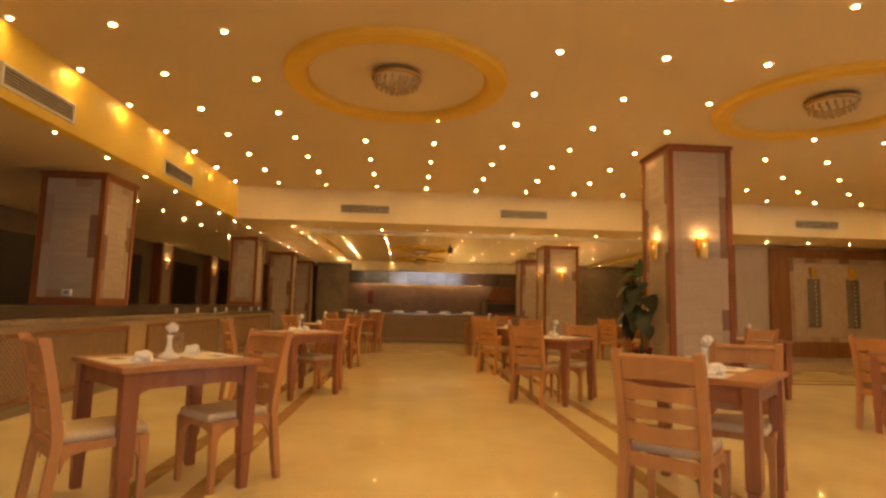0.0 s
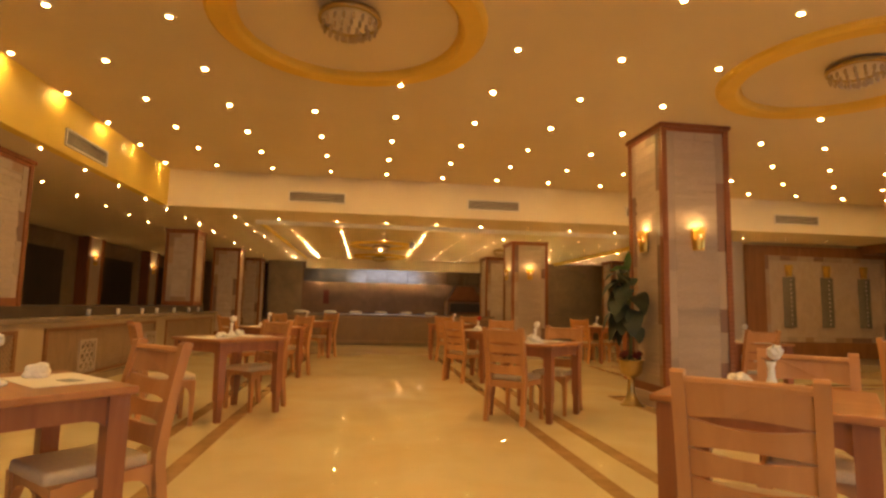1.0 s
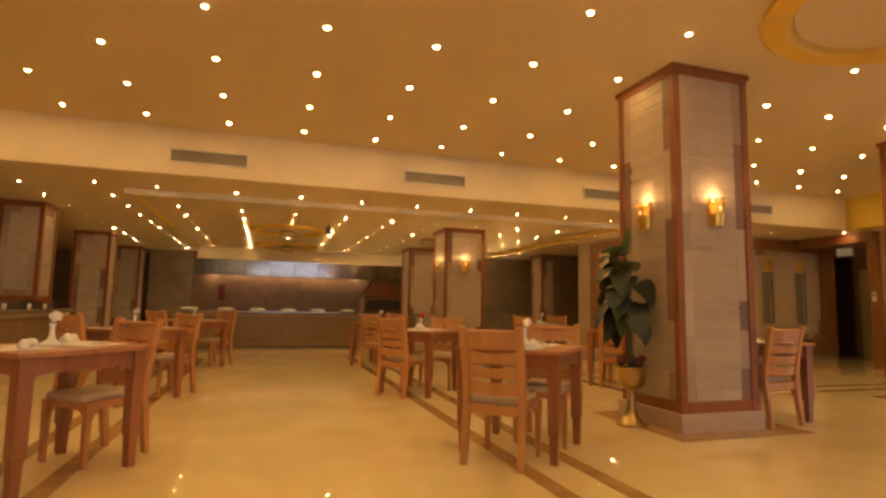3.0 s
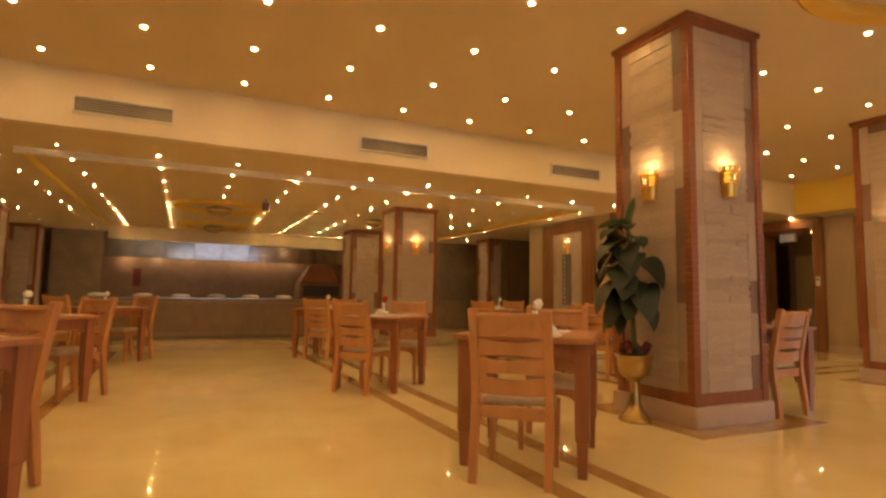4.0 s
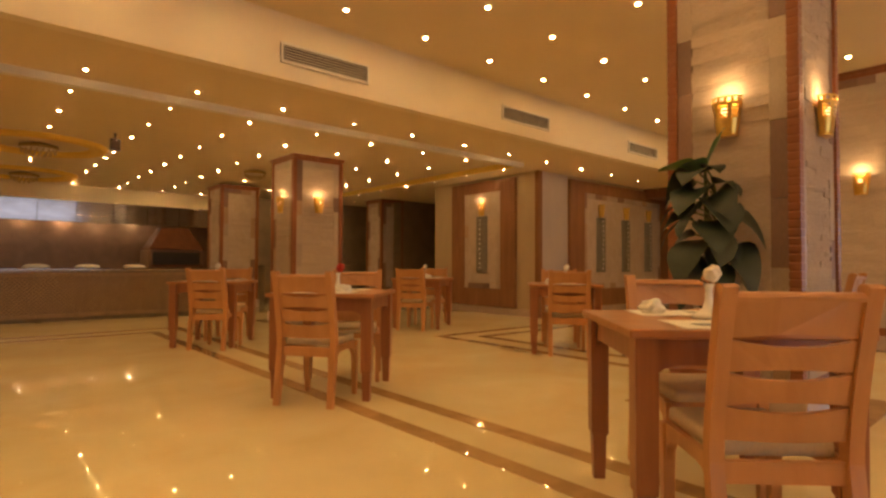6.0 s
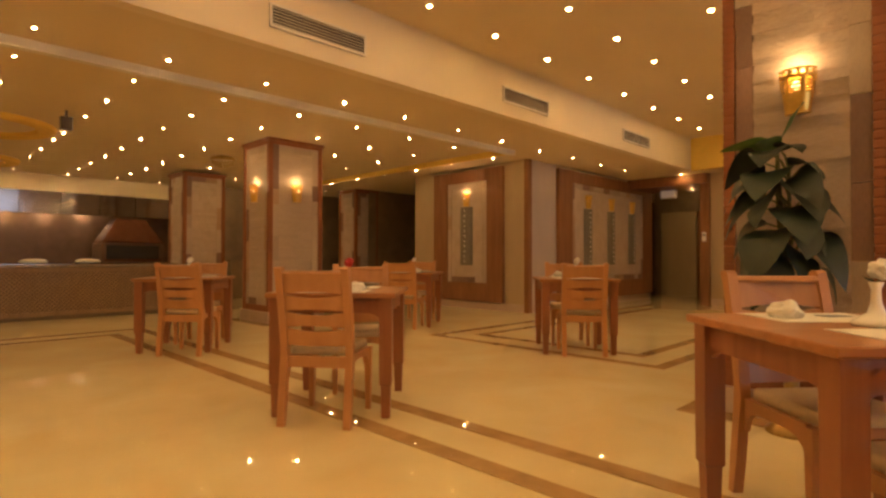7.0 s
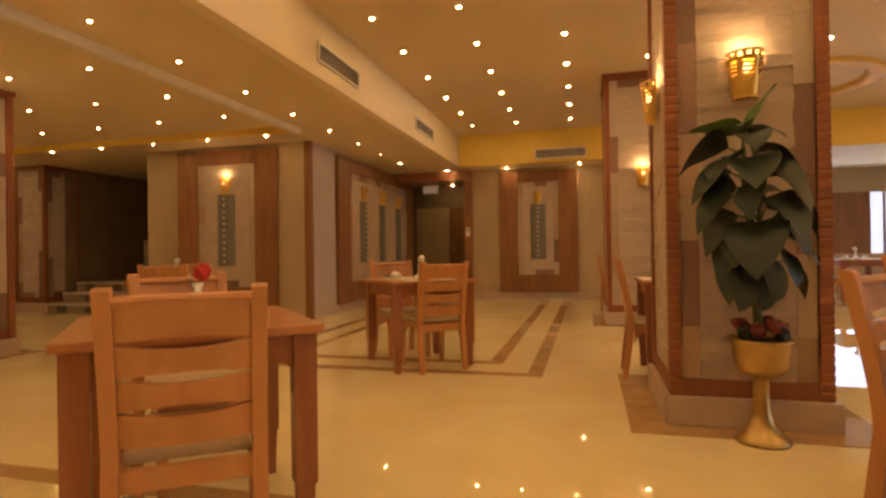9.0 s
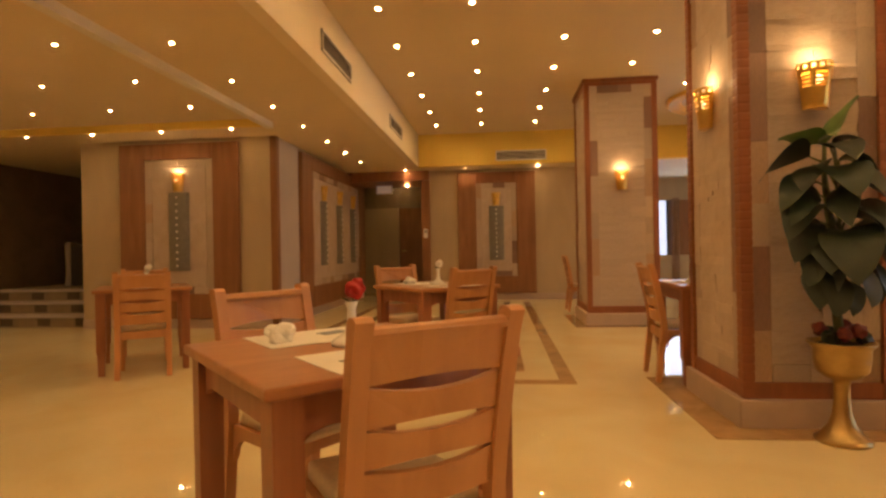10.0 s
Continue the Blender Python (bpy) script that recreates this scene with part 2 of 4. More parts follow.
COFFERS = [(-0.16, 5.10, 1.06), (4.22, 5.15, 1.06), (8.55, 5.15, 1.06), (4.22, 0.3, 1.06), (-0.16, 0.3, 1.06)]
structure(ring_ceiling("ceiling", -3.22, 10.4, -4.5, 10.28, CEILING, 0.12, COFFERS, CEIL), "cream ceiling with round coffers and rows of downlights", "ceiling")
structure(slab("ceiling_top", -3.6, 10.3, -4.7, 10.5, CEILING + 0.125, CEILING + 0.25, CEIL), "closing slab above the coffered ceiling", "ceiling")
for cx, cy, r in COFFERS:
    rosette = empty("ceiling_coffer", cx, cy, CEILING)
    tagged(rosette, "round ceiling coffer with an ochre painted ring", "ceiling coffer", "ceiling coffers", "structure")
    part("ochre_ring", lathe(bmesh.new(), [(r + 0.004, 0.0), (r - 0.004, -0.035), (r - 0.03, -0.055), (r - 0.17, -0.055), (r - 0.20, -0.035), (r - 0.225, 0.03), (r - 0.21, 0.06), (r - 0.005, 0.05)], 64, close=False), ORANGE, rosette, smooth=False)
    part("inner_disc", lathe(bmesh.new(), [(r - 0.226, 0.005), (r - 0.226, 0.06)], 64), CEIL, rosette)

# lowered ceilings round the raised field
structure(slab("ceiling_low_north", -8.0, 16.0, 10.40, 11.52, SOFFIT, SOFFIT + 0.2, CEIL), "lowered cream ceiling with downlights", "ceiling")
TRAY = SOFFIT + 0.04
structure(slab("ceiling_low_tray", -2.05, 6.5, 11.52, 23.0, TRAY, TRAY + 0.12, CEIL), "shallow tray in the lowered cream ceiling", "ceiling")
structure(slab("ceiling_low_west_end", -8.0, -2.05, 11.52, 23.0, SOFFIT, SOFFIT + 0.2, CEIL), "lowered cream ceiling with downlights", "ceiling")
structure(slab("ceiling_low_east_end", 6.5, 16.0, 11.52, 23.0, SOFFIT, SOFFIT + 0.2, CEIL), "lowered cream ceiling with downlights", "ceiling")
structure(slab("tray_trim_east", 6.44, 6.5, 11.58, 23.0, SOFFIT - 0.05, TRAY + 0.01, YELLOW), "ochre step trim along the ceiling tray", "trim")
structure(slab("tray_trim_west", -2.07, -2.03, 11.58, 23.0, SOFFIT - 0.03, TRAY + 0.01, YELLOW), "ochre step trim along the ceiling tray", "trim")
structure(slab("ceiling_low_west", -8.0, -3.34, -4.5, 10.40, SOFFIT, SOFFIT + 0.2, CEIL), "lowered cream ceiling beside the dining room", "ceiling")
structure(slab("ceiling_low_east", 10.52, 16.0, -4.5, 10.40, SOFFIT, SOFFIT + 0.2, CEIL), "lowered cream ceiling beside the dining room", "ceiling")
structure(slab("tray_trim", -2.07, 6.5, 11.50, 11.58, SOFFIT - 0.075, TRAY + 0.01, VENT), "pale step trim along the ceiling tray", "trim")

# bulkheads
structure(slab("bulkhead_north", -3.34, 10.52, 10.28, 10.40, SOFFIT - 0.003, CEILING + 0.1, CREAM), "cream painted bulkhead with air vents", "bulkhead")
structure(slab("bulkhead_west", -3.34, -3.22, -4.5, 10.28, SOFFIT - 0.003, CEILING + 0.1, YELLOW), "yellow painted bulkhead washed by downlights", "bulkhead")
structure(slab("bulkhead_east", 10.4, 10.52, -4.5, 10.28, SOFFIT - 0.003, CEILING + 0.1, YELLOW), "yellow painted bulkhead with an air vent", "bulkhead")

# outer walls
structure(slab("wall_west", -7.2, -7.0, -4.7, 23.2, 0, 3.0, BROWN), "dark brown wall of the side passage", "wall")
structure(slab("wall_north", -8.0, 16.0, 23.0, 23.2, 0, 3.0, BROWN), "dark brown wall behind the kitchen", "wall")
structure(slab("wall_south_low", -8.0, 16.0, -4.7, -4.5, 0, 0.5, BEIGE), "beige wall under the windows", "wall")
structure(slab("wall_south_high", -8.0, 16.0, -4.7, -4.5, 2.5, 3.5, BEIGE), "beige wall above the windows", "wall")
structure(slab("wall_south_west", -8.0, -3.5, -4.7, -4.5, 0.5, 2.5, BEIGE), "beige wall beside the windows", "wall")
structure(slab("wall_south_east", 6.5, 16.0, -4.7, -4.5, 0.5, 2.5, BEIGE), "beige wall beside the windows", "wall")
structure(slab("wall_far_east", 16.0, 16.2, -4.7, 23.2, 0, 3.0, BROWN), "brown closing wall", "wall")


# ---- stone pillars and panelled walls ----
def block_mesh(seed):
    rnd = random.Random(seed)
    bm = box(bmesh.new(), -0.5, 0.5, -0.5, 0.5, -0.5, 0.5)
    for v in bm.verts:
        v.co.x += rnd.uniform(-0.01, 0.01)
        v.co.z += rnd.uniform(-0.04, 0.04)
        if v.co.y < 0:
            v.co.y += rnd.uniform(-0.15, 0.11)
    bmesh.ops.recalc_face_normals(bm, faces=bm.faces)
    me = bpy.data.meshes.new("stone")
    bm.to_mesh(me)
    bm.free()
    me.materials.append(STONE)
    return me


STONE_MESHES = [block_mesh(s) for s in range(8)]


def tile_mesh(mat):
    bm = box(bmesh.new(), -0.5, 0.5, -0.5, 0.5, -0.5, 0.5)
    bmesh.ops.recalc_face_normals(bm, faces=bm.faces)
    me = bpy.data.meshes.new("tile")
    bm.to_mesh(me)
    bm.free()
    me.materials.append(mat)
    return me


TILE_MESHES = [tile_mesh(m) for m in (TILE_A, TILE_A, TILE_A, TILE_B, TILE_C)]
FACE_TURN = {"-y": 0, "-x": -90, "+x": 90, "+y": 180}


def piece(name, me, parent, turn, u, d, z, su, sd, sz):
    """A piece on a face: u along it, d out of it, z up."""
    ob = new(name, me)
    ob.parent = parent
    ob.matrix_basis = turn @ Matrix.LocRotScale((u, -d, z), None, (su, sd, sz))
    return ob


def stone_rows(rnd, u0, u1, z0, z1):
    """Rows of split stone strips that fill a panel."""
    z = z0
    while z < z1 - 0.01:
        h = min(rnd.choice((0.03, 0.04, 0.05, 0.06)), z1 - z)
        u = u0
        while u < u1 - 0.01:
            w = rnd.uniform(0.14, 0.42)
            if u1 - u - w < 0.1:
                w = u1 - u
            yield u + w / 2, z + h / 2, w + 0.004, h + 0.003, rnd.uniform(0.0, 0.008)
            u += w
        z += h


def stone_panel(parent, turn, rnd, u0, u1, z0, z1, d, singly):
    if singly:
        for u, z, w, h, out in stone_rows(rnd, u0, u1, z0, z1):
            piece("stone", rnd.choice(STONE_MESHES), parent, turn, u, d + out - 0.025, z, w, 0.05, h)
    else:
        bm = bmesh.new()
        for u, z, w, h, out in stone_rows(rnd, u0, u1, z0, z1):
            box(bm, u - w / 2, u + w / 2, -d - out, -d + 0.04, z - h / 2, z + h / 2)
        bmesh.ops.transform(bm, matrix=turn, verts=bm.verts)
        tagged(part("stone_panel", bm, STONE, parent, "panel of split cream stone strips"), kind="stuff")


def tile_border(parent, turn, rnd, u0, u1, z0, z1, d, w=0.1):
    """Uneven tiles that frame a panel."""
    for ua in (u0, u1 - w):
        z = z0
        while z < z1 - 0.01:
            h = rnd.uniform(0.22, 0.5)
            if z1 - z - h < 0.15:
                h = z1 - z
            piece("tile", rnd.choice(TILE_MESHES), parent, turn, ua + w / 2, d - 0.02 + rnd.uniform(0, 0.006), z + h / 2, w - 0.003, 0.04, h - 0.003)
            z += h
    for za in (z0, z1 - w):
        u = u0 + w
        while u < u1 - w - 0.01:
            s = rnd.uniform(0.14, 0.3)
            if u1 - w - u - s < 0.1:
                s = u1 - w - u
            piece("tile", rnd.choice(TILE_MESHES), parent, turn, u + s / 2, d - 0.02 + rnd.uniform(0, 0.006), za + w / 2, s - 0.003, 0.04, w - 0.003)
            u += s


def carved_post(bm, x, y, s, z0, z1):
    """A square post with a row of carved notches up its height."""
    n = max(4, round((z1 - z0) / 0.05))
    h = (z1 - z0) / n
    k = s / 2
    rings = []
    for i in range(n):
        for f, r in ((0.0, 0.88), (0.2, 1.0), (0.8, 1.0)):
            rr = k * r
            rings.append([bm.verts.new((x + a * rr, y + b * rr, z0 + (i + f) * h)) for a, b in ((-1, -1), (1, -1), (1, 1), (-1, 1))])
    rings.append([bm.verts.new((x + a * k, y + b * k, z1)) for a, b in ((-1, -1), (1, -1), (1, 1), (-1, 1))])
    for a, b in zip(rings, rings[1:]):
        for i in range(4):
            j = (i + 1) % 4
            bm.faces.new((a[i], a[j], b[j], b[i]))
    bm.faces.new(rings[0])
    bm.faces.new(rings[-1])
    return bm


def sconce(m, watts=3.0, lit=True):
    """A brass half-basket wall lamp; its flat back lies on local y = 0 and it faces local -y."""
    ob = empty("wall_sconce")
    ob.matrix_world = m @ Matrix.Scale(0.92, 4)
    tagged(ob, "pierced brass basket wall sconce, lit, on the stone" if lit else "pierced brass basket wall sconce, unlit", "wall lamp", "wall sconces")
    bm = bmesh.new()
    rows, cols = 22, 28
    grid = []
    for i in range(rows + 1):
        z = -0.13 + 0.26 * i / rows
        r = 0.062 + 0.030 * i / rows
        grid.append([bm.verts.new((1.12 * r * math.cos(math.pi + math.pi * j / cols), 1.05 * r * math.sin(math.pi + math.pi * j / cols), z)) for j in range(cols + 1)])
    for i in range(rows):
        for j in range(cols):
            slot = (10 <= i <= 17 and i % 2 == 0 and (3 <= j <= 7 or 11 <= j <= 16 or 20 <= j <= 24)) or (i in (19, 20) and j % 4 in (1, 2))
            if not slot:
                bm.faces.new((grid[i][j], grid[i][j + 1], grid[i + 1][j + 1], grid[i + 1][j]))
    basket = part("basket", bm, GOLD, ob, smooth=True)
    sol = basket.modifiers.new("thickness", "SOLIDIFY")
    sol.thickness = 0.003
    part("base_cup", prism(bmesh.new(), [(0.07 * math.cos(math.pi + math.pi * k / 12), 0.066 * math.sin(math.pi + math.pi * k / 12)) for k in range(13)], "z", -0.142, -0.128), GOLD, ob)
    part("back_plate", box(bmesh.new(), -0.07, 0.07, -0.012, 0.0, -0.12, 0.12), GOLD, ob)
    if lit:
        bulb = bmesh.new()
        bmesh.ops.create_uvsphere(bulb, u_segments=12, v_segments=8, radius=0.026)
        bmesh.ops.translate(bulb, verts=bulb.verts, vec=(0, -0.045, 0.03))
        part("bulb", bulb, SCONCEGLOW, ob, "glowing warm bulb", smooth=True)
        p = m @ Vector((0, -0.055, 0.135))
        bulb_lamp(p.x, p.y, p.z, watts)
    return ob


def pillar(x0, x1, y0, y1, z0, z1, faces, singly, label, plinth=0.16, seed=1, lamps=(), lamp_z=2.0, watts=3.0, crown=True):
    rnd = random.Random(seed)
    cx, cy = (x0 + x1) / 2, (y0 + y1) / 2
    hx, hy = (x1 - x0) / 2, (y1 - y0) / 2
    ob = empty("pillar", cx, cy, z0)
    tagged(ob, label, "pillar", "stone clad pillars", "structure")
    h = z1 - z0
    part("core", box(bmesh.new(), -hx + 0.05, hx - 0.05, -hy + 0.05, hy - 0.05, 0, h), BEIGE, ob)
    if plinth:
        part("plinth", box(bmesh.new(), -hx - 0.03, hx + 0.03, -hy - 0.03, hy + 0.03, 0, plinth, 0.008), PLINTH, ob, "smooth pinkish stone plinth")
    for a in (-1, 1):
        for b in (-1, 1):
            part("corner_post", carved_post(bmesh.new(), a * (hx - 0.032), b * (hy - 0.032), 0.066, plinth, h), REDWOOD, ob, "notched red-brown wooden corner post")
    for f in ("-x", "+x", "-y", "+y"):
        wide, deep = (hy, hx) if "x" in f else (hx, hy)
        turn = pose(0, 0, 0, 0, 0, FACE_TURN[f])
        for za, zb in ((plinth, plinth + 0.09), (h - 0.09, h - 0.004)):
            bm = box(bmesh.new(), -wide + 0.066, wide - 0.066, -deep + 0.006, -deep + 0.06, za, zb)
            bmesh.ops.transform(bm, matrix=turn, verts=bm.verts)
            part("rail", bm, REDWOOD, ob)
        if f not in faces:
            bm = box(bmesh.new(), -wide + 0.066, wide - 0.066, -deep + 0.02, -deep + 0.06, plinth + 0.09, h - 0.09)
            bmesh.ops.transform(bm, matrix=turn, verts=bm.verts)
            part("panel", bm, STONE, ob)
            continue
        tile_border(ob, turn, rnd, -wide + 0.066, wide - 0.066, plinth + 0.09, h - 0.09, deep - 0.02)
        stone_panel(ob, turn, rnd, -wide + 0.167, wide - 0.167, plinth + 0.191, h - 0.191, deep - 0.022, singly and f != "+y")
    if crown:
        part("crown", box(bmesh.new(), -hx - 0.02, hx + 0.02, -hy - 0.02, hy + 0.02, h - 0.05, h - 0.003, 0.006), REDWOOD, ob)
    for f, off in lamps:
        deep = hx if "x" in f else hy
        sconce(pose(cx, cy, 0, 0, 0, FACE_TURN[f]) @ pose(off, -deep - 0.005, lamp_z), watts)
    return ob


def pad(x0, x1, y0, y1):
    structure(slab("floor_pad", x0, x1, y0, y1, -0.05, 0.004, BAND), "brown marble surround set in the floor at a pillar's foot", "floor band")


STONE_PILLAR = "square pillar clad in split cream stone with carved wooden corners"
pad(3.08, 4.47, 6.40, 7.66)
pillar(3.28, 4.11, 6.64, 7.44, 0, CEILING, ("-x", "-y", "+y"), True, STONE_PILLAR + ", beside the potted plant", seed=3, lamps=(("-x", 0.0), ("-y", 0.0), ("+y", 0.0)), lamp_z=1.89, watts=3.2)
pad(7.18, 8.5, 6.54, 7.82)
pillar(7.36, 8.33, 6.72, 7.64, 0, CEILING, ("-x", "-y", "+y"), True, STONE_PILLAR, seed=5, lamps=(("-x", 0.0), ("-y", 0.0)), lamp_z=1.89, watts=3.2)
pad(3.22, 4.46, 13.3, 14.5)
pillar(3.40, 4.28, 13.5, 14.3, 0, TRAY, ("-x", "-y"), True, STONE_PILLAR, seed=7, lamps=(("-x", 0.0), ("-y", 0.0)), lamp_z=1.88, watts=2.6)
pillar(3.60, 4.42, 17.3, 18.1, 0, SOFFIT, ("-x", "-y"), False, STONE_PILLAR + " behind the counter", seed=9)
pillar(-4.52, -3.75, 6.88, 7.66, 0.98, SOFFIT, ("+x", "-y"), True, STONE_PILLAR + ", standing on the ledge of the low wall", plinth=0.0, seed=11)
pillar(-4.26, -3.62, 13.3, 13.95, 0.98, SOFFIT, ("+x", "-y"), False, STONE_PILLAR + ", standing on the ledge of the low wall", plinth=0.0, seed=13)
pillar(-4.33, -3.58, 17.2, 17.85, 0, SOFFIT, ("+x", "-y"), False, STONE_PILLAR, seed=15)
pillar(-4.30, -3.62, 20.6, 21.3, 0, SOFFIT, ("+x", "-y"), False, STONE_PILLAR, seed=17)
pillar(7.6, 8.4, 1.6, 2.4, 0, CEILING, ("-x", "-y"), False, STONE_PILLAR, seed=19, lamps=(("-x", 0.0),))
pillar(7.6, 8.3, 17.2, 17.9, 0, SOFFIT, ("-x", "-y"), False, STONE_PILLAR + " beside the stairs", seed=21)


socket = empty("wall_socket", -4.09, 6.90, 1.13, 0)
tagged(socket, "small white socket plate on the pillar", "socket")
part("plate", box(bmesh.new(), -0.055, 0.055, -0.045, -0.02, -0.04, 0.04, 0.004), CERAMIC, socket)
part("insert", box(bmesh.new(), -0.03, 0.03, -0.05, -0.045, -0.02, 0.02), GREYPRINT, socket)


def panel_wall(m, width, u0, u1, n, label, seed, lit=True):
    """A framed stone panel with grey half-round carvings; local x runs along the wall, local -y is out of it."""
    rnd = random.Random(seed)
    ob = empty("wall_panel")
    ob.matrix_world = m
    tagged(ob, label, "wall panel", "framed wall panels")
    zb, zt, ft, fb = 0.14, 2.56, 0.22, 0.34
    f = 0.37 if n == 1 else 0.46
    for a, b, c, d in ((u0, u0 + f, zb, zt), (u1 - f, u1, zb, zt), (u0 + f, u1 - f, zt - ft, zt), (u0 + f, u1 - f, zb, zb + fb)):
        part("frame_board", box(bmesh.new(), a, b, -0.07, -0.002, c, d, 0.008), FRAMEWOOD, ob, "broad brown wooden frame board")
    ident = Matrix.Identity(4)
    a, b, c, d = u0 + f, u1 - f, zb + fb, zt - ft
    part("backing", box(bmesh.new(), a, b, -0.02, -0.002, c, d), TILE_C, ob)
    tile_border(ob, ident, rnd, a, b, c, d, 0.045)
    part("stone_slab", box(bmesh.new(), a + 0.105, b - 0.105, -0.05, -0.02, c + 0.105, d - 0.105, 0.004), STONE, ob, "pale cream stone slab")
    for k in range(n):
        u = (u0 + u1) / 2 + (k - (n - 1) / 2) * 0.92
        bm = bmesh.new()
        half = [(0.15 * math.cos(math.pi + math.pi * i / 14), 0.06 * math.sin(math.pi + math.pi * i / 14)) for i in range(15)]
        prism(bm, half, "z", 0.80, 1.88)
        bmesh.ops.translate(bm, verts=bm.verts, vec=(u, -0.05, 0))
        carving = part("carving", bm, GREYTUBE, ob, "grey half-round carved column")
        for i in range(11):
            bead = bmesh.new()
            bmesh.ops.create_icosphere(bead, subdivisions=1, radius=0.017)
            bmesh.ops.translate(bead, verts=bead.verts, vec=(u, -0.112, 0.87 + i * 0.094))
            part("bead", bead, PAPER, carving)
        sconce(m @ pose(u, -0.055, 2.02), 2.0, lit)
    return ob


# east side: block with the panelled walls
def wall_base(name, x0, x1, y0, y1, z1, mat, label):
    structure(slab(name, x0, x1, y0, y1, 0, z1, mat), label, "wall")


wall_base("wall_panel_block", 7.25, 12.0, 11.80, 14.65, SOFFIT, BEIGE, "beige wall block carrying the framed stone panels")
structure(slab("baseboard", 7.235, 7.25, 11.785, 14.65, 0, 0.13, PLINTH), "pale stone skirting", "baseboard")
structure(slab("baseboard", 7.25, 12.0, 11.785, 11.80, 0, 0.13, PLINTH), "pale stone skirting", "baseboard")
structure(slab("pale_pier", 7.32, 8.08, 11.788, 11.80, 0.13, SOFFIT - 0.003, LILAC), "pale rendered pier beside the panels", "wall")
structure(slab("corner_trim", 7.22, 7.32, 11.77, 11.86, 0.0, SOFFIT - 0.003, FRAMEWOOD), "brown wooden corner trim", "trim")
panel_wall(pose(7.25, 13.18, 0, 0, 0, -90), 3.0, -0.85, 0.88, 1, "brown framed stone wall panel with one grey carving and a lit sconce", 31)
panel_wall(pose(10.05, 11.80, 0, 0, 0, 0), 4.0, -1.95, 1.93, 3, "long brown framed stone wall panel with three grey carvings", 33, lit=False)
wall_base("wall_east", 11.07, 11.25, 7.1, 10.15, SOFFIT, BEIGE, "beige wall with a framed stone panel")
structure(slab("baseboard", 11.055, 11.07, 7.1, 10.15, 0, 0.13, PLINTH), "pale stone skirting", "baseboard")
panel_wall(pose(11.07, 8.82, 0, 0, 0, -90), 3.0, -0.77, 0.77, 1, "brown framed stone wall panel with one grey carving, sconce unlit", 35, lit=False)
structure(slab("lintel", 10.9, 12.0, 10.15, 11.80, 2.42, SOFFIT - 0.003, FRAMEWOOD), "brown lintel over the passage", "trim")
structure(slab("jamb", 10.97, 11.25, 10.15, 10.32, 0, 2.42, FRAMEWOOD), "brown wooden jamb of the passage", "trim")
wall_base("wall_passage_back", 13.2, 13.4, 9.9, 12.2, SOFFIT, BROWN, "brown wall at the end of the passage")
door = empty("door_1", 13.2, 10.75, 0, -90)
structure(door, "pair of closed brown wooden doors in the passage", "door")
part("door_leaf", box(bmesh.new(), -0.42, 0.42, -0.05, -0.005, 0.0, 2.05, 0.006), FRAMEWOOD, door)
part("door_leaf", box(bmesh.new(), -1.28, -0.44, -0.05, -0.005, 0.0, 2.05, 0.006), BEIGE, door)
part("door_handle", box(bmesh.new(), -0.36, -0.26, -0.10, -0.05, 1.0, 1.03, 0.005), BRASS, door, "brass lever handle")
sign = empty("exit_sign", 11.6, 11.2, 2.329, -90)
tagged(sign, "small pale illuminated exit sign hanging in the passage", "sign")
part("housing", box(bmesh.new(), -0.17, 0.17, -0.03, 0.03, -0.09, 0.09, 0.006), VENT, sign)
part("face", box(bmesh.new(), -0.155, 0.155, -0.034, -0.03, -0.075, 0.075), SIGNGLOW, sign)
switch = empty("thermostat", 10.97, 10.24, 1.36, -90)
tagged(switch, "small white wall control panel on the passage jamb", "thermostat")
part("plate", box(bmesh.new(), -0.04, 0.04, -0.015, 0.0, -0.09, 0.09, 0.004), CERAMIC, switch)
part("display", box(bmesh.new(), -0.025, 0.025, -0.018, -0.015, 0.01, 0.06), GREYPRINT, switch)
wall_base("wall_east_south", 11.07, 11.25, 5.9, 7.1, SOFFIT, LILAC, "pale wall beside the window bay")
# stairs beside the panel block
stair = empty("staircase", 8.0, 15.8, 0)
tagged(stair, "short dark stone stair with pale nosings and chequered risers", "stairs")
for i in range(3):
    step = part("step", box(bmesh.new(), -0.6 + 0.28 * i, 2.6, -1.1, 1.1, 0.17 * i, 0.17 * (i + 1) - 0.03), BROWN, stair)
    part("nosing", box(bmesh.new(), -0.62 + 0.28 * i, -0.3 + 0.28 * i, -1.1, 1.1, 0.17 * (i + 1) - 0.03, 0.17 * (i + 1)), LILAC, step)
    for k in range(7):
        if (k + i) % 2 == 0:
            part("riser_tile", box(bmesh.new(), -0.606 + 0.28 * i, -0.6 + 0.28 * i, -1.1 + 0.3 * k, -0.9 + 0.3 * k, 0.17 * i + 0.02, 0.17 * i + 0.13), DARK, step)
part("landing", box(bmesh.new(), 0.24, 2.9, -1.1, 1.1, 0.34, 0.51), BROWN, stair)
rail = empty("stair_balustrade", 9.1, 15.6, 0.51)
tagged(rail, "dark solid slanting balustrade beside the stairs with a grey newel post", "balustrade")
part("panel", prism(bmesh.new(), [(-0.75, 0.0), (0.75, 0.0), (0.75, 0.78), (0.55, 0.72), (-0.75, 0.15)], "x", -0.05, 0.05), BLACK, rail)
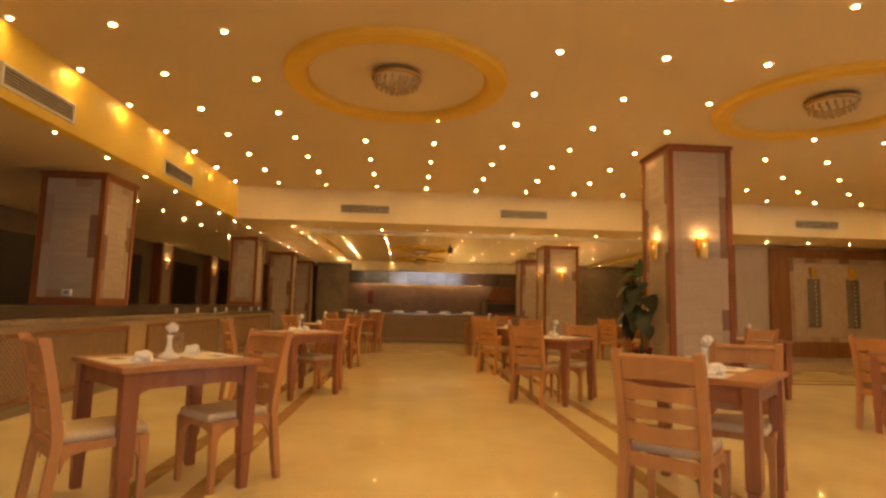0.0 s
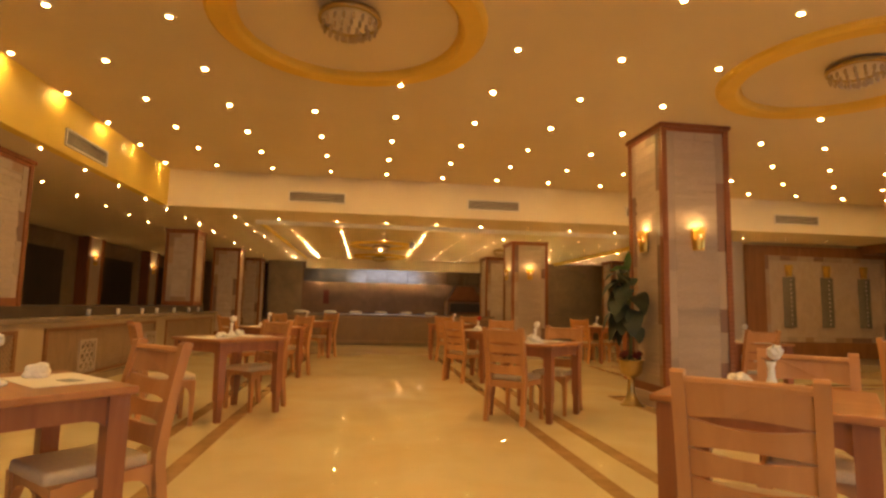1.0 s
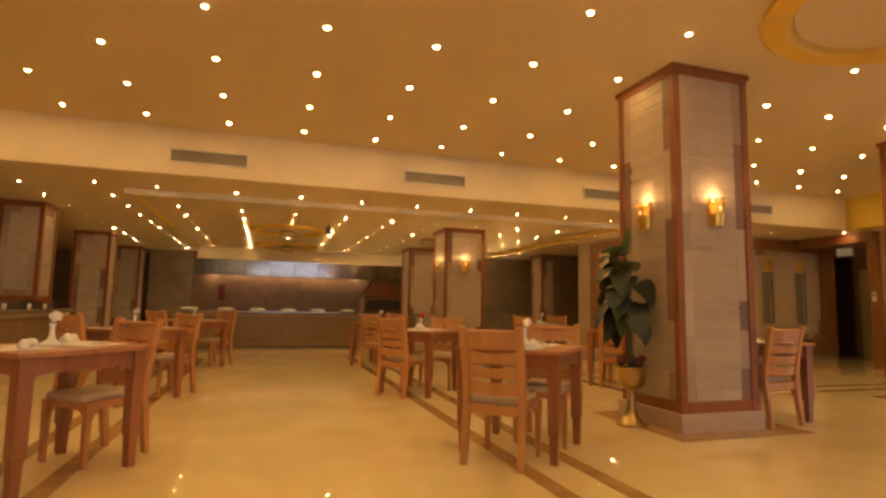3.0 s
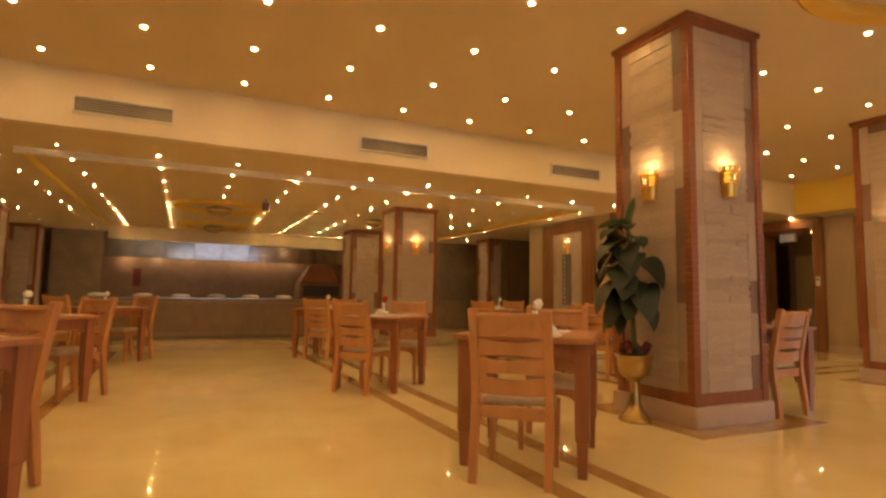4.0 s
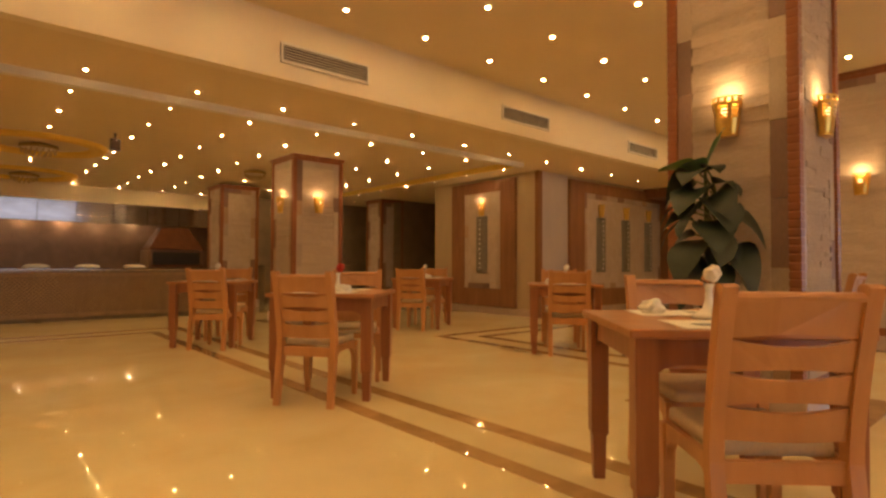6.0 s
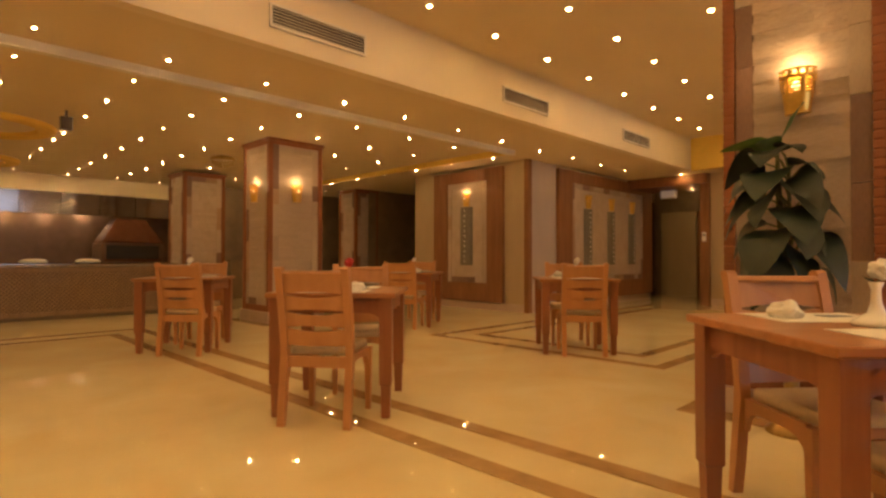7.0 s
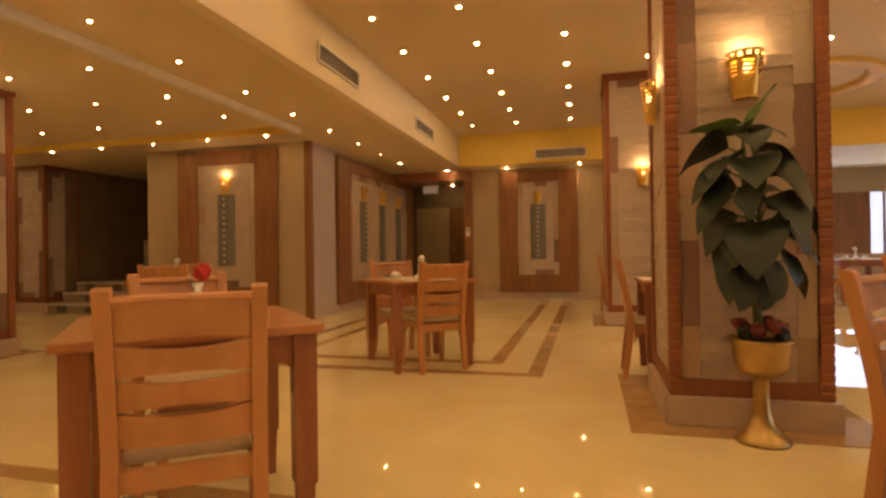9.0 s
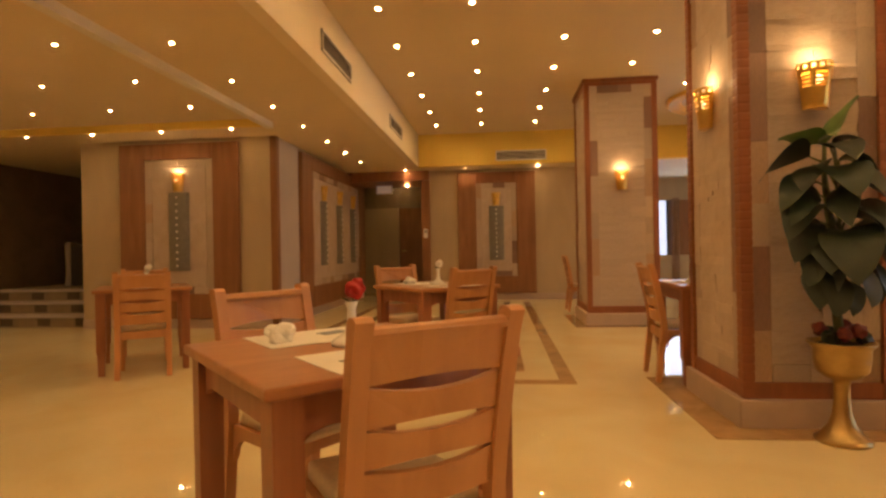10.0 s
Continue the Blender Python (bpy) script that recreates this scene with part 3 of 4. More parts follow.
part("newel_post", lathe(bmesh.new(), [(0.07, 0.0), (0.06, 0.05), (0.045, 0.2), (0.05, 0.6), (0.06, 0.72), (0.03, 0.78)], 14), LILAC, rail).location = (0, 0.83, 0)
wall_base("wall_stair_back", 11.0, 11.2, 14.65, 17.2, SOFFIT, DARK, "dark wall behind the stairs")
wall_base("wall_kitchen_east", 4.9, 8.6, 19.2, 19.4, SOFFIT, BROWN, "brown wall of the side room")
wall_base("wall_stair_side", 8.0, 11.2, 17.2, 17.4, SOFFIT, BROWN, "brown wall beside the stairs")
side = empty("side_counter", 6.2, 18.6, 0)
tagged(side, "dark brown low serving cabinet against the wall", "cabinet")
part("body", box(bmesh.new(), -1.2, 1.2, -0.3, 0.3, 0, 0.86, 0.01), BROWN, side)
part("top", box(bmesh.new(), -1.25, 1.25, -0.34, 0.34, 0.86, 0.9, 0.008), COUNTERTOP, side)

# east window bay
wall_base("wall_bay_low", 13.5, 13.7, -4.5, 7.1, 0.8, BEIGE, "low wall under the bay windows")
wall_base("wall_bay_end", 11.25, 13.7, 7.1, 7.3, SOFFIT, BEIGE, "beige end wall of the window bay")
structure(slab("wall_bay_high", 13.5, 13.7, -4.5, 7.1, 2.1, SOFFIT, BEIGE), "beige wall above the bay windows", "wall")
for i, y in enumerate((-2.2, -0.6, 1.0, 2.6, 4.2, 5.8)):
    structure(slab("wall_bay_pier", 13.48, 13.72, y - 0.5, y + 0.5, 0.8, 2.1, FRAMEWOOD), "brown pier between bay windows", "wall")
    win = empty("window_%d" % (i + 1), 13.6, y + 0.8, 0.8, -90)
    structure(win, "bright window pane with a brown frame", "window")
    part("window_frame", box(bmesh.new(), -0.02, 0.02, -0.02, 0.02, 0, 1.3), FRAMEWOOD, win)
    part("pane", box(bmesh.new(), -0.30, 0.22, 0.03, 0.04, 0, 1.3), DAYLIGHT, win, "bright daylight in the pane")
    part("curtain", prism(bmesh.new(), [(0.30 + 0.16 * k / 16, -0.12 + 0.03 * math.sin(k * 1.9)) for k in range(17)] + [(0.46 - 0.16 * k / 16, -0.10 + 0.03 * math.sin((16 - k) * 1.9)) for k in range(17)], "z", -0.7, 1.35), CURTAIN, win, "tan curtain drawn to the side")

# ---- west side: low wall with lattice, dark passage behind ----
low = empty("low_wall", -3.7, 5.2, 0)
tagged(low, "low beige partition wall with lattice panels and a stone ledge", "partition", kind="structure")
part("body", box(bmesh.new(), -0.28, 0.22, -9.6, 9.3, 0, 0.80), BEIGE, low)
part("ledge", box(bmesh.new(), -0.9, 0.27, -9.6, 9.36, 0.80, 0.86, 0.012), COUNTERTOP, low, "dark polished stone ledge")
part("skirting", box(bmesh.new(), 0.22, 0.24, -9.6, 9.3, 0, 0.10), BROWN, low)
part("dark_base", box(bmesh.new(), -0.82, -0.05, -9.6, 9.3, 0.86, 0.98), DARK, low)


def lattice(name, parent, length, z0, z1, step, m, thick=0.010):
    """Crossed diagonal bars between two rails; local x along, local -y out."""
    bm = bmesh.new()
    h = z1 - z0
    w = step * 0.17
    n = int((length + h) / step)
    for s in (1, -1):
        for i in range(n):
            a = -h + i * step
            lo, hi = max(a, 0.0), min(a + h, length)
            if hi - lo < 0.005:
                continue
            zl, zh = (z0 + lo - a, z0 + hi - a) if s > 0 else (z1 - (lo - a), z1 - (hi - a))
            d = thick if s > 0 else thick * 0.6
            vs = [bm.verts.new(v) for v in ((lo, -d, zl - w), (hi, -d, zh - w), (hi, -d, zh + w), (lo, -d, zl + w), (lo, 0, zl - w), (hi, 0, zh - w), (hi, 0, zh + w), (lo, 0, zl + w))]
            for q in ((0, 1, 2, 3), (0, 4, 5, 1), (3, 2, 6, 7)):
                bm.faces.new([vs[k] for k in q])
    bmesh.ops.transform(bm, matrix=m, verts=bm.verts)
    return tagged(part(name, bm, LATTICE, parent, "crossed wooden lattice"), kind="stuff")


for y0, y1 in ((-5.4, 1.9), (2.5, 5.6), (6.2, 9.0)):
    part("lattice_backing", box(bmesh.new(), 0.22, 0.225, y0, y1, 0.16, 0.70), LATTICEBACK, low)
    lattice("lattice", low, y1 - y0, 0.16, 0.70, 0.055, pose(0.226, y0, 0, 0, 0, 90))
    for a, b, c, d in ((y0 - 0.05, y0, 0.12, 0.74), (y1, y1 + 0.05, 0.12, 0.74), (y0, y1, 0.12, 0.16), (y0, y1, 0.70, 0.74)):
        part("lattice_frame", box(bmesh.new(), 0.22, 0.245, a, b, c, d), FRAMEWOOD, low)
for y in (8.6, 10.65, 4.2):
    grille = empty("wall_grille", -3.474, y, 0.36, 90)
    tagged(grille, "square pale carved grille on the low wall", "grille", "carved grilles")
    # dark sheet stands in for the shade behind the rings
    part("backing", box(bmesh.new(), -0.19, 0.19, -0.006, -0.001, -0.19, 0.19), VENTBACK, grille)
    for a, b, c, d in ((-0.21, -0.18, -0.21, 0.21), (0.18, 0.21, -0.21, 0.21), (-0.18, 0.18, -0.21, -0.18), (-0.18, 0.18, 0.18, 0.21)):
        part("frame", box(bmesh.new(), a, b, -0.03, -0.001, c, d), TILE_A, grille)
    for u in (-0.12, 0.0, 0.12):
        for w in (-0.12, 0.0, 0.12):
            bm = lathe(bmesh.new(), [(0.036, 0.006), (0.036, 0.02), (0.062, 0.02), (0.062, 0.006)], 12, close=False)
            bmesh.ops.transform(bm, matrix=pose(u, 0, w, 90), verts=bm.verts)
            part("ring", bm, TILE_A, grille)
for k in range(7):
    cup = put("tea_glass", lathe(bmesh.new(), [(0.022, 0.0), (0.028, 0.03), (0.026, 0.06), (0.032, 0.085), (0.029, 0.085), (0.02, 0.01)], 14), CERAMIC, smooth=True)
    cup.location = (-3.62, 8.9 + 0.8 * k + 0.08 * (k % 3), 0.86)
    tagged(cup, "small pale glass standing on the stone ledge", "glass", "glasses on the ledge")
for i, y in enumerate((8.2, 12.0, 15.8, 19.6)):
    post = empty("wall_pilaster", -6.9, y, 0)
    tagged(post, "lit stone pilaster with wooden edges in the dark passage", "pilaster", "pilasters", "structure")
    part("shaft", box(bmesh.new(), -0.1, 0.12, -0.3, 0.3, 0, SOFFIT - 0.01), STONE, post)
    for s in (-1, 1):
        part("edge_board", box(bmesh.new(), -0.1, 0.15, s * 0.36 - 0.06, s * 0.36 + 0.06, 0, SOFFIT - 0.01), REDWOOD, post)
    sconce(pose(-6.775, y, 2.05, 0, 0, 90), 2.5)
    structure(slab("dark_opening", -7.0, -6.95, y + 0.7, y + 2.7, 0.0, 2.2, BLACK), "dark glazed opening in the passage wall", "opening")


# ---- serving counter, hood and oven ----
counter = empty("serving_counter", 0.7, 16.2, 0)
tagged(counter, "long buffet counter with a lattice front and polished stone top", "counter")
part("body", box(bmesh.new(), -2.9, 2.85, 0.03, 0.7, 0.08, 0.78), LATTICEBACK, counter)
part("kick", box(bmesh.new(), -2.9, 2.85, 0.06, 0.7, 0, 0.08), BROWN, counter)
part("top", box(bmesh.new(), -2.98, 2.93, -0.06, 0.76, 0.78, 0.83, 0.01), COUNTERTOP, counter, "polished brown stone top")
lattice("lattice", counter, 5.75, 0.12, 0.72, 0.06, pose(-2.9, 0.028, 0))
part("top_rail", box(bmesh.new(), -2.9, 2.85, 0.0, 0.03, 0.72, 0.78), LATTICE, counter)
part("bottom_rail", box(bmesh.new(), -2.9, 2.85, 0.0, 0.03, 0.06, 0.12), LATTICE, counter)
shelf = part("steel_strip", box(bmesh.new(), -2.6, 2.4, 0.1, 0.55, 0.83, 0.84), STEEL, counter, "brushed steel serving strip")


def dish(x, y):
    d = empty("serving_dish", x, y, 0.84)
    tagged(d, "white covered serving dish on the counter", "dish", "serving dishes")
    part("bowl", lathe(bmesh.new(), [(0.09, 0.0), (0.17, 0.012), (0.19, 0.03), (0.18, 0.032)], 20), CERAMIC, d, smooth=True)
    part("cover", lathe(bmesh.new(), [(0.178, 0.033), (0.15, 0.06), (0.08, 0.075), (0.012, 0.078)], 20), CERAMIC, d, smooth=True)


for x in (-1.75, -0.95, -0.25, 0.45, 1.15, 1.85):
    dish(x, 16.5)
hood = empty("extractor_hood", 0.85, 20.0, 0)
tagged(hood, "long brushed steel extractor hood over the counter with spotlights beneath", "extractor hood")
for i in range(10):
    sheet = part("steel_panel", box(bmesh.new(), -0.350, 0.350, 0.0, 0.85, -0.46, 0.0, 0.004), STEEL, hood)
    sheet.location = (-2.61 + 0.705 * i, 0.0, 2.30)
    sheet.rotation_euler = (radians(2.4 + 0.7 * math.sin(i * 2.3)), 0, radians(0.25 * math.sin(i * 4.1)))
part("duct_box", box(bmesh.new(), -2.9, 4.0, 0.12, 1.2, 2.31, TRAY - 0.004), CREAM, hood)
for i in range(7):
    lamp = part("spot", lathe(bmesh.new(), [(0.022, 1.95), (0.022, 1.96)], 12), HOODGLOW, hood, "small lit spotlight")
    lamp.location = (-2.51 + 0.738 * i, 1.24, 0)
wall_base("wall_kitchen", -2.3, 5.0, 21.4, 21.6, SOFFIT, KITCHEN, "brown wall behind the counter lit by spotlights")
wall_base("wall_kitchen_return", -3.5, -2.3, 21.4, 21.6, SOFFIT, BROWN, "dark recess beside the counter")
oven = empty("pizza_oven", 3.45, 20.2, 0)
tagged(oven, "wide oven with a black mouth under a sloping copper canopy", "oven")
part("body", box(bmesh.new(), -0.62, 0.62, -0.33, 0.5, 0.0, 1.25, 0.02), KITCHEN, oven)
part("mouth", box(bmesh.new(), -0.53, 0.53, -0.36, -0.32, 0.90, 1.20, 0.01), BLACK, oven, "black oven mouth")
part("sill", box(bmesh.new(), -0.58, 0.58, -0.40, -0.33, 0.86, 0.895, 0.006), COPPER, oven, "copper sill below the mouth")
canopy = prism(bmesh.new(), [(-0.62, 1.255), (0.62, 1.255), (0.60, 1.31), (0.30, 1.80), (-0.30, 1.80), (-0.60, 1.31)], "y", -0.36, 0.40)
for v in canopy.verts:
    if v.co.z > 1.5:
        v.co.y = 0.1 + (v.co.y - 0.1) * 0.55
part("canopy", canopy, COPPER, oven, "sloping copper canopy")
board = slab("hanging_board", -1.53, -1.33, 21.365, 21.396, 1.10, 1.60, DARKRED, bevel=0.006)
tagged(board, "narrow dark red board hanging on the kitchen wall", "board")


# ---- air vents ----
def vent(m, w, h, n=6, mat=VENT):
    ob = empty("air_vent")
    ob.matrix_world = m
    tagged(ob, "rectangular slatted air conditioning vent", "air vent", "air vents")
    # dark sheet stands in for the shaded duct behind the slats
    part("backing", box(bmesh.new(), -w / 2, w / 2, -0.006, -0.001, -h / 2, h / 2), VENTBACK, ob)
    for a, b, c, d in ((-w / 2, -w / 2 + 0.02, -h / 2, h / 2), (w / 2 - 0.02, w / 2, -h / 2, h / 2), (-w / 2 + 0.02, w / 2 - 0.02, -h / 2, -h / 2 + 0.02), (-w / 2 + 0.02, w / 2 - 0.02, h / 2 - 0.02, h / 2)):
        part("frame", box(bmesh.new(), a, b, -0.02, -0.001, c, d), mat, ob)
    for i in range(n):
        z = -h / 2 + 0.02 + (i + 0.5) * (h - 0.04) / n
        s = (h - 0.04) / n * 0.2
        bm = bmesh.new()
        prism(bm, [(-0.018, z - s), (-0.015, z - s - 0.003), (-0.007, z + s - 0.003), (-0.010, z + s)], "x", -w / 2 + 0.02, w / 2 - 0.02)
        part("slat", bm, VENTSLAT, ob)
    return ob


for x in (-0.85, 2.19, 5.12, 8.10):
    vent(pose(x, 10.28, 2.86), 0.94, 0.19)
for y in (4.78, 7.66, 1.2):
    vent(pose(-3.22, y, 2.80, 0, 0, 90), 0.94, 0.19)
for y in (8.34, 4.5):
    vent(pose(10.4, y, 2.77, 0, 0, -90), 0.94, 0.19)
for x, y in ((1.93, 12.66), (5.06, 12.46), (2.11, 15.66), (4.9, 15.2), (-0.9, 12.6)):
    vent(pose(x, y, TRAY, -90, 0, 0), 0.55, 0.55, 7)


# ---- downlights ----
def first_downlight():
    ob = put("downlight", lathe(bmesh.new(), [(0.0245, -0.001), (0.026, -0.006), (0.036, -0.007), (0.042, -0.001)], 18, close=False), VENT)
    tagged(ob, "small round recessed ceiling downlight, lit", "downlight", "ceiling downlights")
    dome = [(0.0165 * math.cos(radians(a)), -0.001 - 0.0165 * math.sin(radians(a))) for a in (0, 22, 45, 66, 85)]
    part("bulb", lathe(bmesh.new(), dome, 14), BULBGLOW, ob, "glowing warm lamp", smooth=True)
    # emissive ring added to enlarge the lamp's bright dot
    part("frosted_collar", lathe(bmesh.new(), [(0.0215, -0.001), (0.0215, -0.0150), (0.0240, -0.0150), (0.0240, -0.001)], 16, close=False), COLLAR, ob, "added glowing collar that keeps the lamp visible as a dot")
    return ob


spot = first_downlight()
places = []
for x in (-3.14, -2.37, -1.52, -0.61, 0.29, 1.21, 2.13, 3.04, 3.97, 4.91, 5.83, 6.78, 7.73, 8.67, 9.6):
    for k in range(13):
        y = -1.27 + 0.925 * k + (0.015 * x if k < 12 else 0)
        if all((x - cx) ** 2 + (y - cy) ** 2 > 1.12 ** 2 for cx, cy, r in COFFERS) and not (3.2 < x < 4.35 and 6.5 < y < 7.5) and not (7.3 < x < 8.4 and 6.6 < y < 7.7):
            places.append((x, y, CEILING))
RINGS = ((0.36, 15.35), (0.40, 18.7))
for x in (-2.37, -1.6, -0.56, 0.36, 1.28, 2.17, 3.08, 3.94, 4.87, 5.79, 6.72, 7.68, 8.63, 9.57):
    for k in range(11):
        y = 11.2 + 0.948 * k
        if (x > 6.9 and k > 0) or any((x - a) ** 2 + (y - b) ** 2 < 1.05 ** 2 for a, b in RINGS) or (3.3 < x < 4.5 and (13.4 < y < 14.4 or 17.2 < y < 18.2)) or y > 20.9 or (19.9 < y and -2.2 < x < 3.9):
            continue
        places.append((x, y, SOFFIT if (k == 0 or x < -2.05 or x > 6.5) else TRAY))
for k in range(9):
    places.append((-3.36, 5.23 + 0.905 * k, SOFFIT))
    places.append((-4.30, 7.9 + 0.905 * k, SOFFIT))
for k in range(7):
    places.append((-3.36, 13.55 + 0.97 * k, SOFFIT))
places += [(-0.58, 15.35, TRAY), (1.30, 15.35, TRAY)]
places += [(10.78, y, SOFFIT) for y in (5.2, 6.6, 8.0, 9.4, 10.6)] + [(11.6, 10.7, 2.41), (12.2, 11.0, SOFFIT), (12.7, 11.2, SOFFIT), (7.4, 18.2, SOFFIT), (11.8, 4.4, SOFFIT), (11.8, 2.4, SOFFIT)]
spot.matrix_world = pose(*places[0])
small = copy_thing(spot, pose(-2.37, 12.15, SOFFIT))
small.data = small.data.copy()
small.data.transform(Matrix.Diagonal((0.62, 0.62, 0.62, 1)))
for o in small.children:
    o.data = o.data.copy()
    if o.name.startswith("bulb"):
        o.data.transform(Matrix.Diagonal((0.66, 0.66, 0.64, 1)))
        o.data.materials[0] = BULBDIM
    else:
        o.data.transform(Matrix.Diagonal((0.66, 0.66, 0.52, 1)))
tagged(small, "very small recessed downlight in the lowered ceiling, lit", group="low ceiling downlights")
for p in places[1:]:
    copy_thing(spot if p[2] == CEILING else small, pose(*p))


# ---- chandeliers ----
def chandelier(x, y, z, r=0.23):
    ob = empty("chandelier", x, y, z)
    tagged(ob, "shallow gold rimmed crystal chandelier under the ceiling", "chandelier", "crystal chandeliers")
    part("ceiling_plate", lathe(bmesh.new(), [(r * 0.55, 0.0), (r * 0.6, -0.02), (r * 0.4, -0.035)], 24), BRASS, ob, smooth=True)
    part("gold_rim", lathe(bmesh.new(), [(r * 0.8, -0.02), (r, -0.03), (r * 1.02, -0.06), (r * 0.95, -0.075), (r * 0.9, -0.06)], 36, close=False), BRASS, ob, smooth=True)
    part("dish", lathe(bmesh.new(), [(r * 0.94, -0.05), (r * 0.7, -0.075), (r * 0.4, -0.085)], 30), CREAM, ob, smooth=True)
    for ring, n, drop in ((0.85, 18, 0.06), (0.6, 13, 0.10), (0.35, 8, 0.14)):
        for k in range(n):
            a = 2 * math.pi * k / n
            bm = bmesh.new()
            bmesh.ops.create_icosphere(bm, subdivisions=1, radius=0.014)
            bmesh.ops.scale(bm, vec=(1, 1, 2.4), verts=bm.verts)
            bmesh.ops.translate(bm, verts=bm.verts, vec=(r * ring * math.cos(a), r * ring * math.sin(a), -0.07 - drop * 0.7))
            part("crystal_drop", bm, CRYSTAL, ob)


chandelier(-0.16, 4.92, CEILING + 0.005)
chandelier(4.14, 4.98, CEILING + 0.005)
chandelier(8.55, 5.15, CEILING + 0.005)
chandelier(0.36, 15.35, TRAY - 0.012, 0.24)
chandelier(0.40, 18.7, TRAY - 0.012, 0.24)
chandelier(3.6, 15.5, TRAY, 0.2)
# shallow ochre rings in the tray
for cx, cy in RINGS:
    rosette = empty("ceiling_coffer", cx, cy, TRAY)
    tagged(rosette, "shallow ochre ring moulding on the ceiling", "ceiling coffer", "ceiling coffers", "structure")
    part("ochre_ring", lathe(bmesh.new(), [(0.62, -0.002), (0.65, -0.05), (0.80, -0.065), (0.84, -0.05), (0.86, -0.002)], 48, close=False), ORANGE, rosette)
    part("inner_disc", lathe(bmesh.new(), [(0.61, -0.001), (0.58, -0.012)], 48), CEIL, rosette)
sensor = empty("ceiling_speaker", 1.06, 13.9, TRAY)
tagged(sensor, "small dark box hanging below the ceiling", "speaker")
part("stem", box(bmesh.new(), -0.015, 0.015, -0.015, 0.015, -0.08, 0.0), DARK, sensor)
part("box", box(bmesh.new(), -0.06, 0.06, -0.05, 0.05, -0.24, -0.08, 0.008), DARK, sensor)


# ---- tables and chairs ----
def rake(z):
    return -0.19 - (0.05 * (0.42 - z) / 0.42 if z < 0.42 else 0.085 * ((z - 0.42) / 0.48) ** 1.3)


def first_chair():
    ob = empty("dining_chair")
    tagged(ob, "light wooden dining chair with a slatted back and cream seat", "chair", "dining chairs")
    for s in (-1, 1):
        bm = bmesh.new()
        zs = [0.0, 0.14, 0.28, 0.40, 0.46, 0.54, 0.62, 0.70, 0.78, 0.86]
        poly = [(rake(z) - (0.022 if z > 0.02 else 0.016), z) for z in zs] + [(rake(0.9) - 0.030, 0.912), (rake(0.9) - 0.016, 0.922), (rake(0.9) + 0.008, 0.922), (rake(0.9) + 0.020, 0.912)] + [(rake(z) + (0.022 if z > 0.02 else 0.016), z) for z in reversed(zs)]
        prism(bm, poly, "x", s * 0.192 - 0.021, s * 0.192 + 0.021)
        part("back_post", bm, PINE, ob)
        bm = box(bmesh.new(), s * 0.185 - 0.021, s * 0.185 + 0.021, 0.165, 0.207, 0, 0.40)
        for v in bm.verts:
            if v.co.z < 0.1:
                v.co.x = s * 0.185 + (v.co.x - s * 0.185) * 0.7
                v.co.y = 0.186 + (v.co.y - 0.186) * 0.7
        part("front_leg", bm, PINE, ob)
        arch = [(-0.17, 0.405), (0.165, 0.405), (0.165, 0.27), (0.150, 0.32), (0.115, 0.350), (0.07, 0.36), (-0.08, 0.36), (-0.125, 0.350), (-0.155, 0.32), (-0.17, 0.27)]
        part("side_apron", prism(bmesh.new(), arch, "x", s * 0.185 - 0.011, s * 0.185 + 0.011), PINE, ob)
    farch = [(-0.164, 0.405), (0.164, 0.405), (0.164, 0.28), (0.150, 0.325), (0.115, 0.350), (0.07, 0.36), (-0.07, 0.36), (-0.115, 0.350), (-0.150, 0.325), (-0.164, 0.28)]
    part("front_apron", prism(bmesh.new(), farch, "y", 0.174, 0.196), PINE, ob)
    part("rear_apron", box(bmesh.new(), -0.171, 0.171, -0.203, -0.18, 0.335, 0.40), PINE, ob)
    xs = [-0.171 + 0.342 * k / 12 for k in range(13)]

    def lens(x, d):
        return d * max(0.0, 1 - (x / 0.158) ** 2)

    def slat(name, z0, z1, low, high):
        bm = bmesh.new()
        poly = [(x, z0 + 0.002 + lens(x, low)) for x in xs] + [(x, z1 - 0.002 - lens(x, high)) for x in reversed(xs)]
        prism(bm, poly, "y", -0.011, 0.011)
        for v in bm.verts:
            v.co.y += rake(v.co.z) + 0.03 * (1 - (v.co.x / 0.171) ** 2) * -0.6
        part(name, bm, PINE, ob)

    slat("top_rail", 0.765, 0.885, 0.012, -0.004)
    cap = bmesh.new()
    prism(cap, [(-0.020, 0.872), (0.018, 0.872), (0.023, 0.882), (0.017, 0.896), (0.0, 0.900), (-0.018, 0.895), (-0.024, 0.884)], "x", -0.171, 0.171)
    for v in cap.verts:
        v.co.y += rake(0.885)
    part("rail_cap", cap, PINE, ob)
    slat("slat", 0.665, 0.762, 0.010, 0.018)
    slat("slat", 0.568, 0.662, 0.010, 0.016)
    slat("slat", 0.462, 0.565, -0.002, 0.016)
    bm = box(bmesh.new(), -0.17, 0.17, -0.165, 0.215, 0.405, 0.452)
    es = [e for e in bm.edges if all(v.co.z > 0.44 for v in e.verts) or abs(e.verts[0].co.z - e.verts[1].co.z) > 0.03]
    bmesh.ops.bevel(bm, geom=es, offset=0.02, segments=3, affect="EDGES", profile=0.6)
    part("seat", bm, SEAT, ob, "cream upholstered seat pad", smooth=True)
    for o in ob.children:
        o.data.transform(Matrix.Diagonal((1, 1, 0.967, 1)))
    return ob


TOP = 0.735


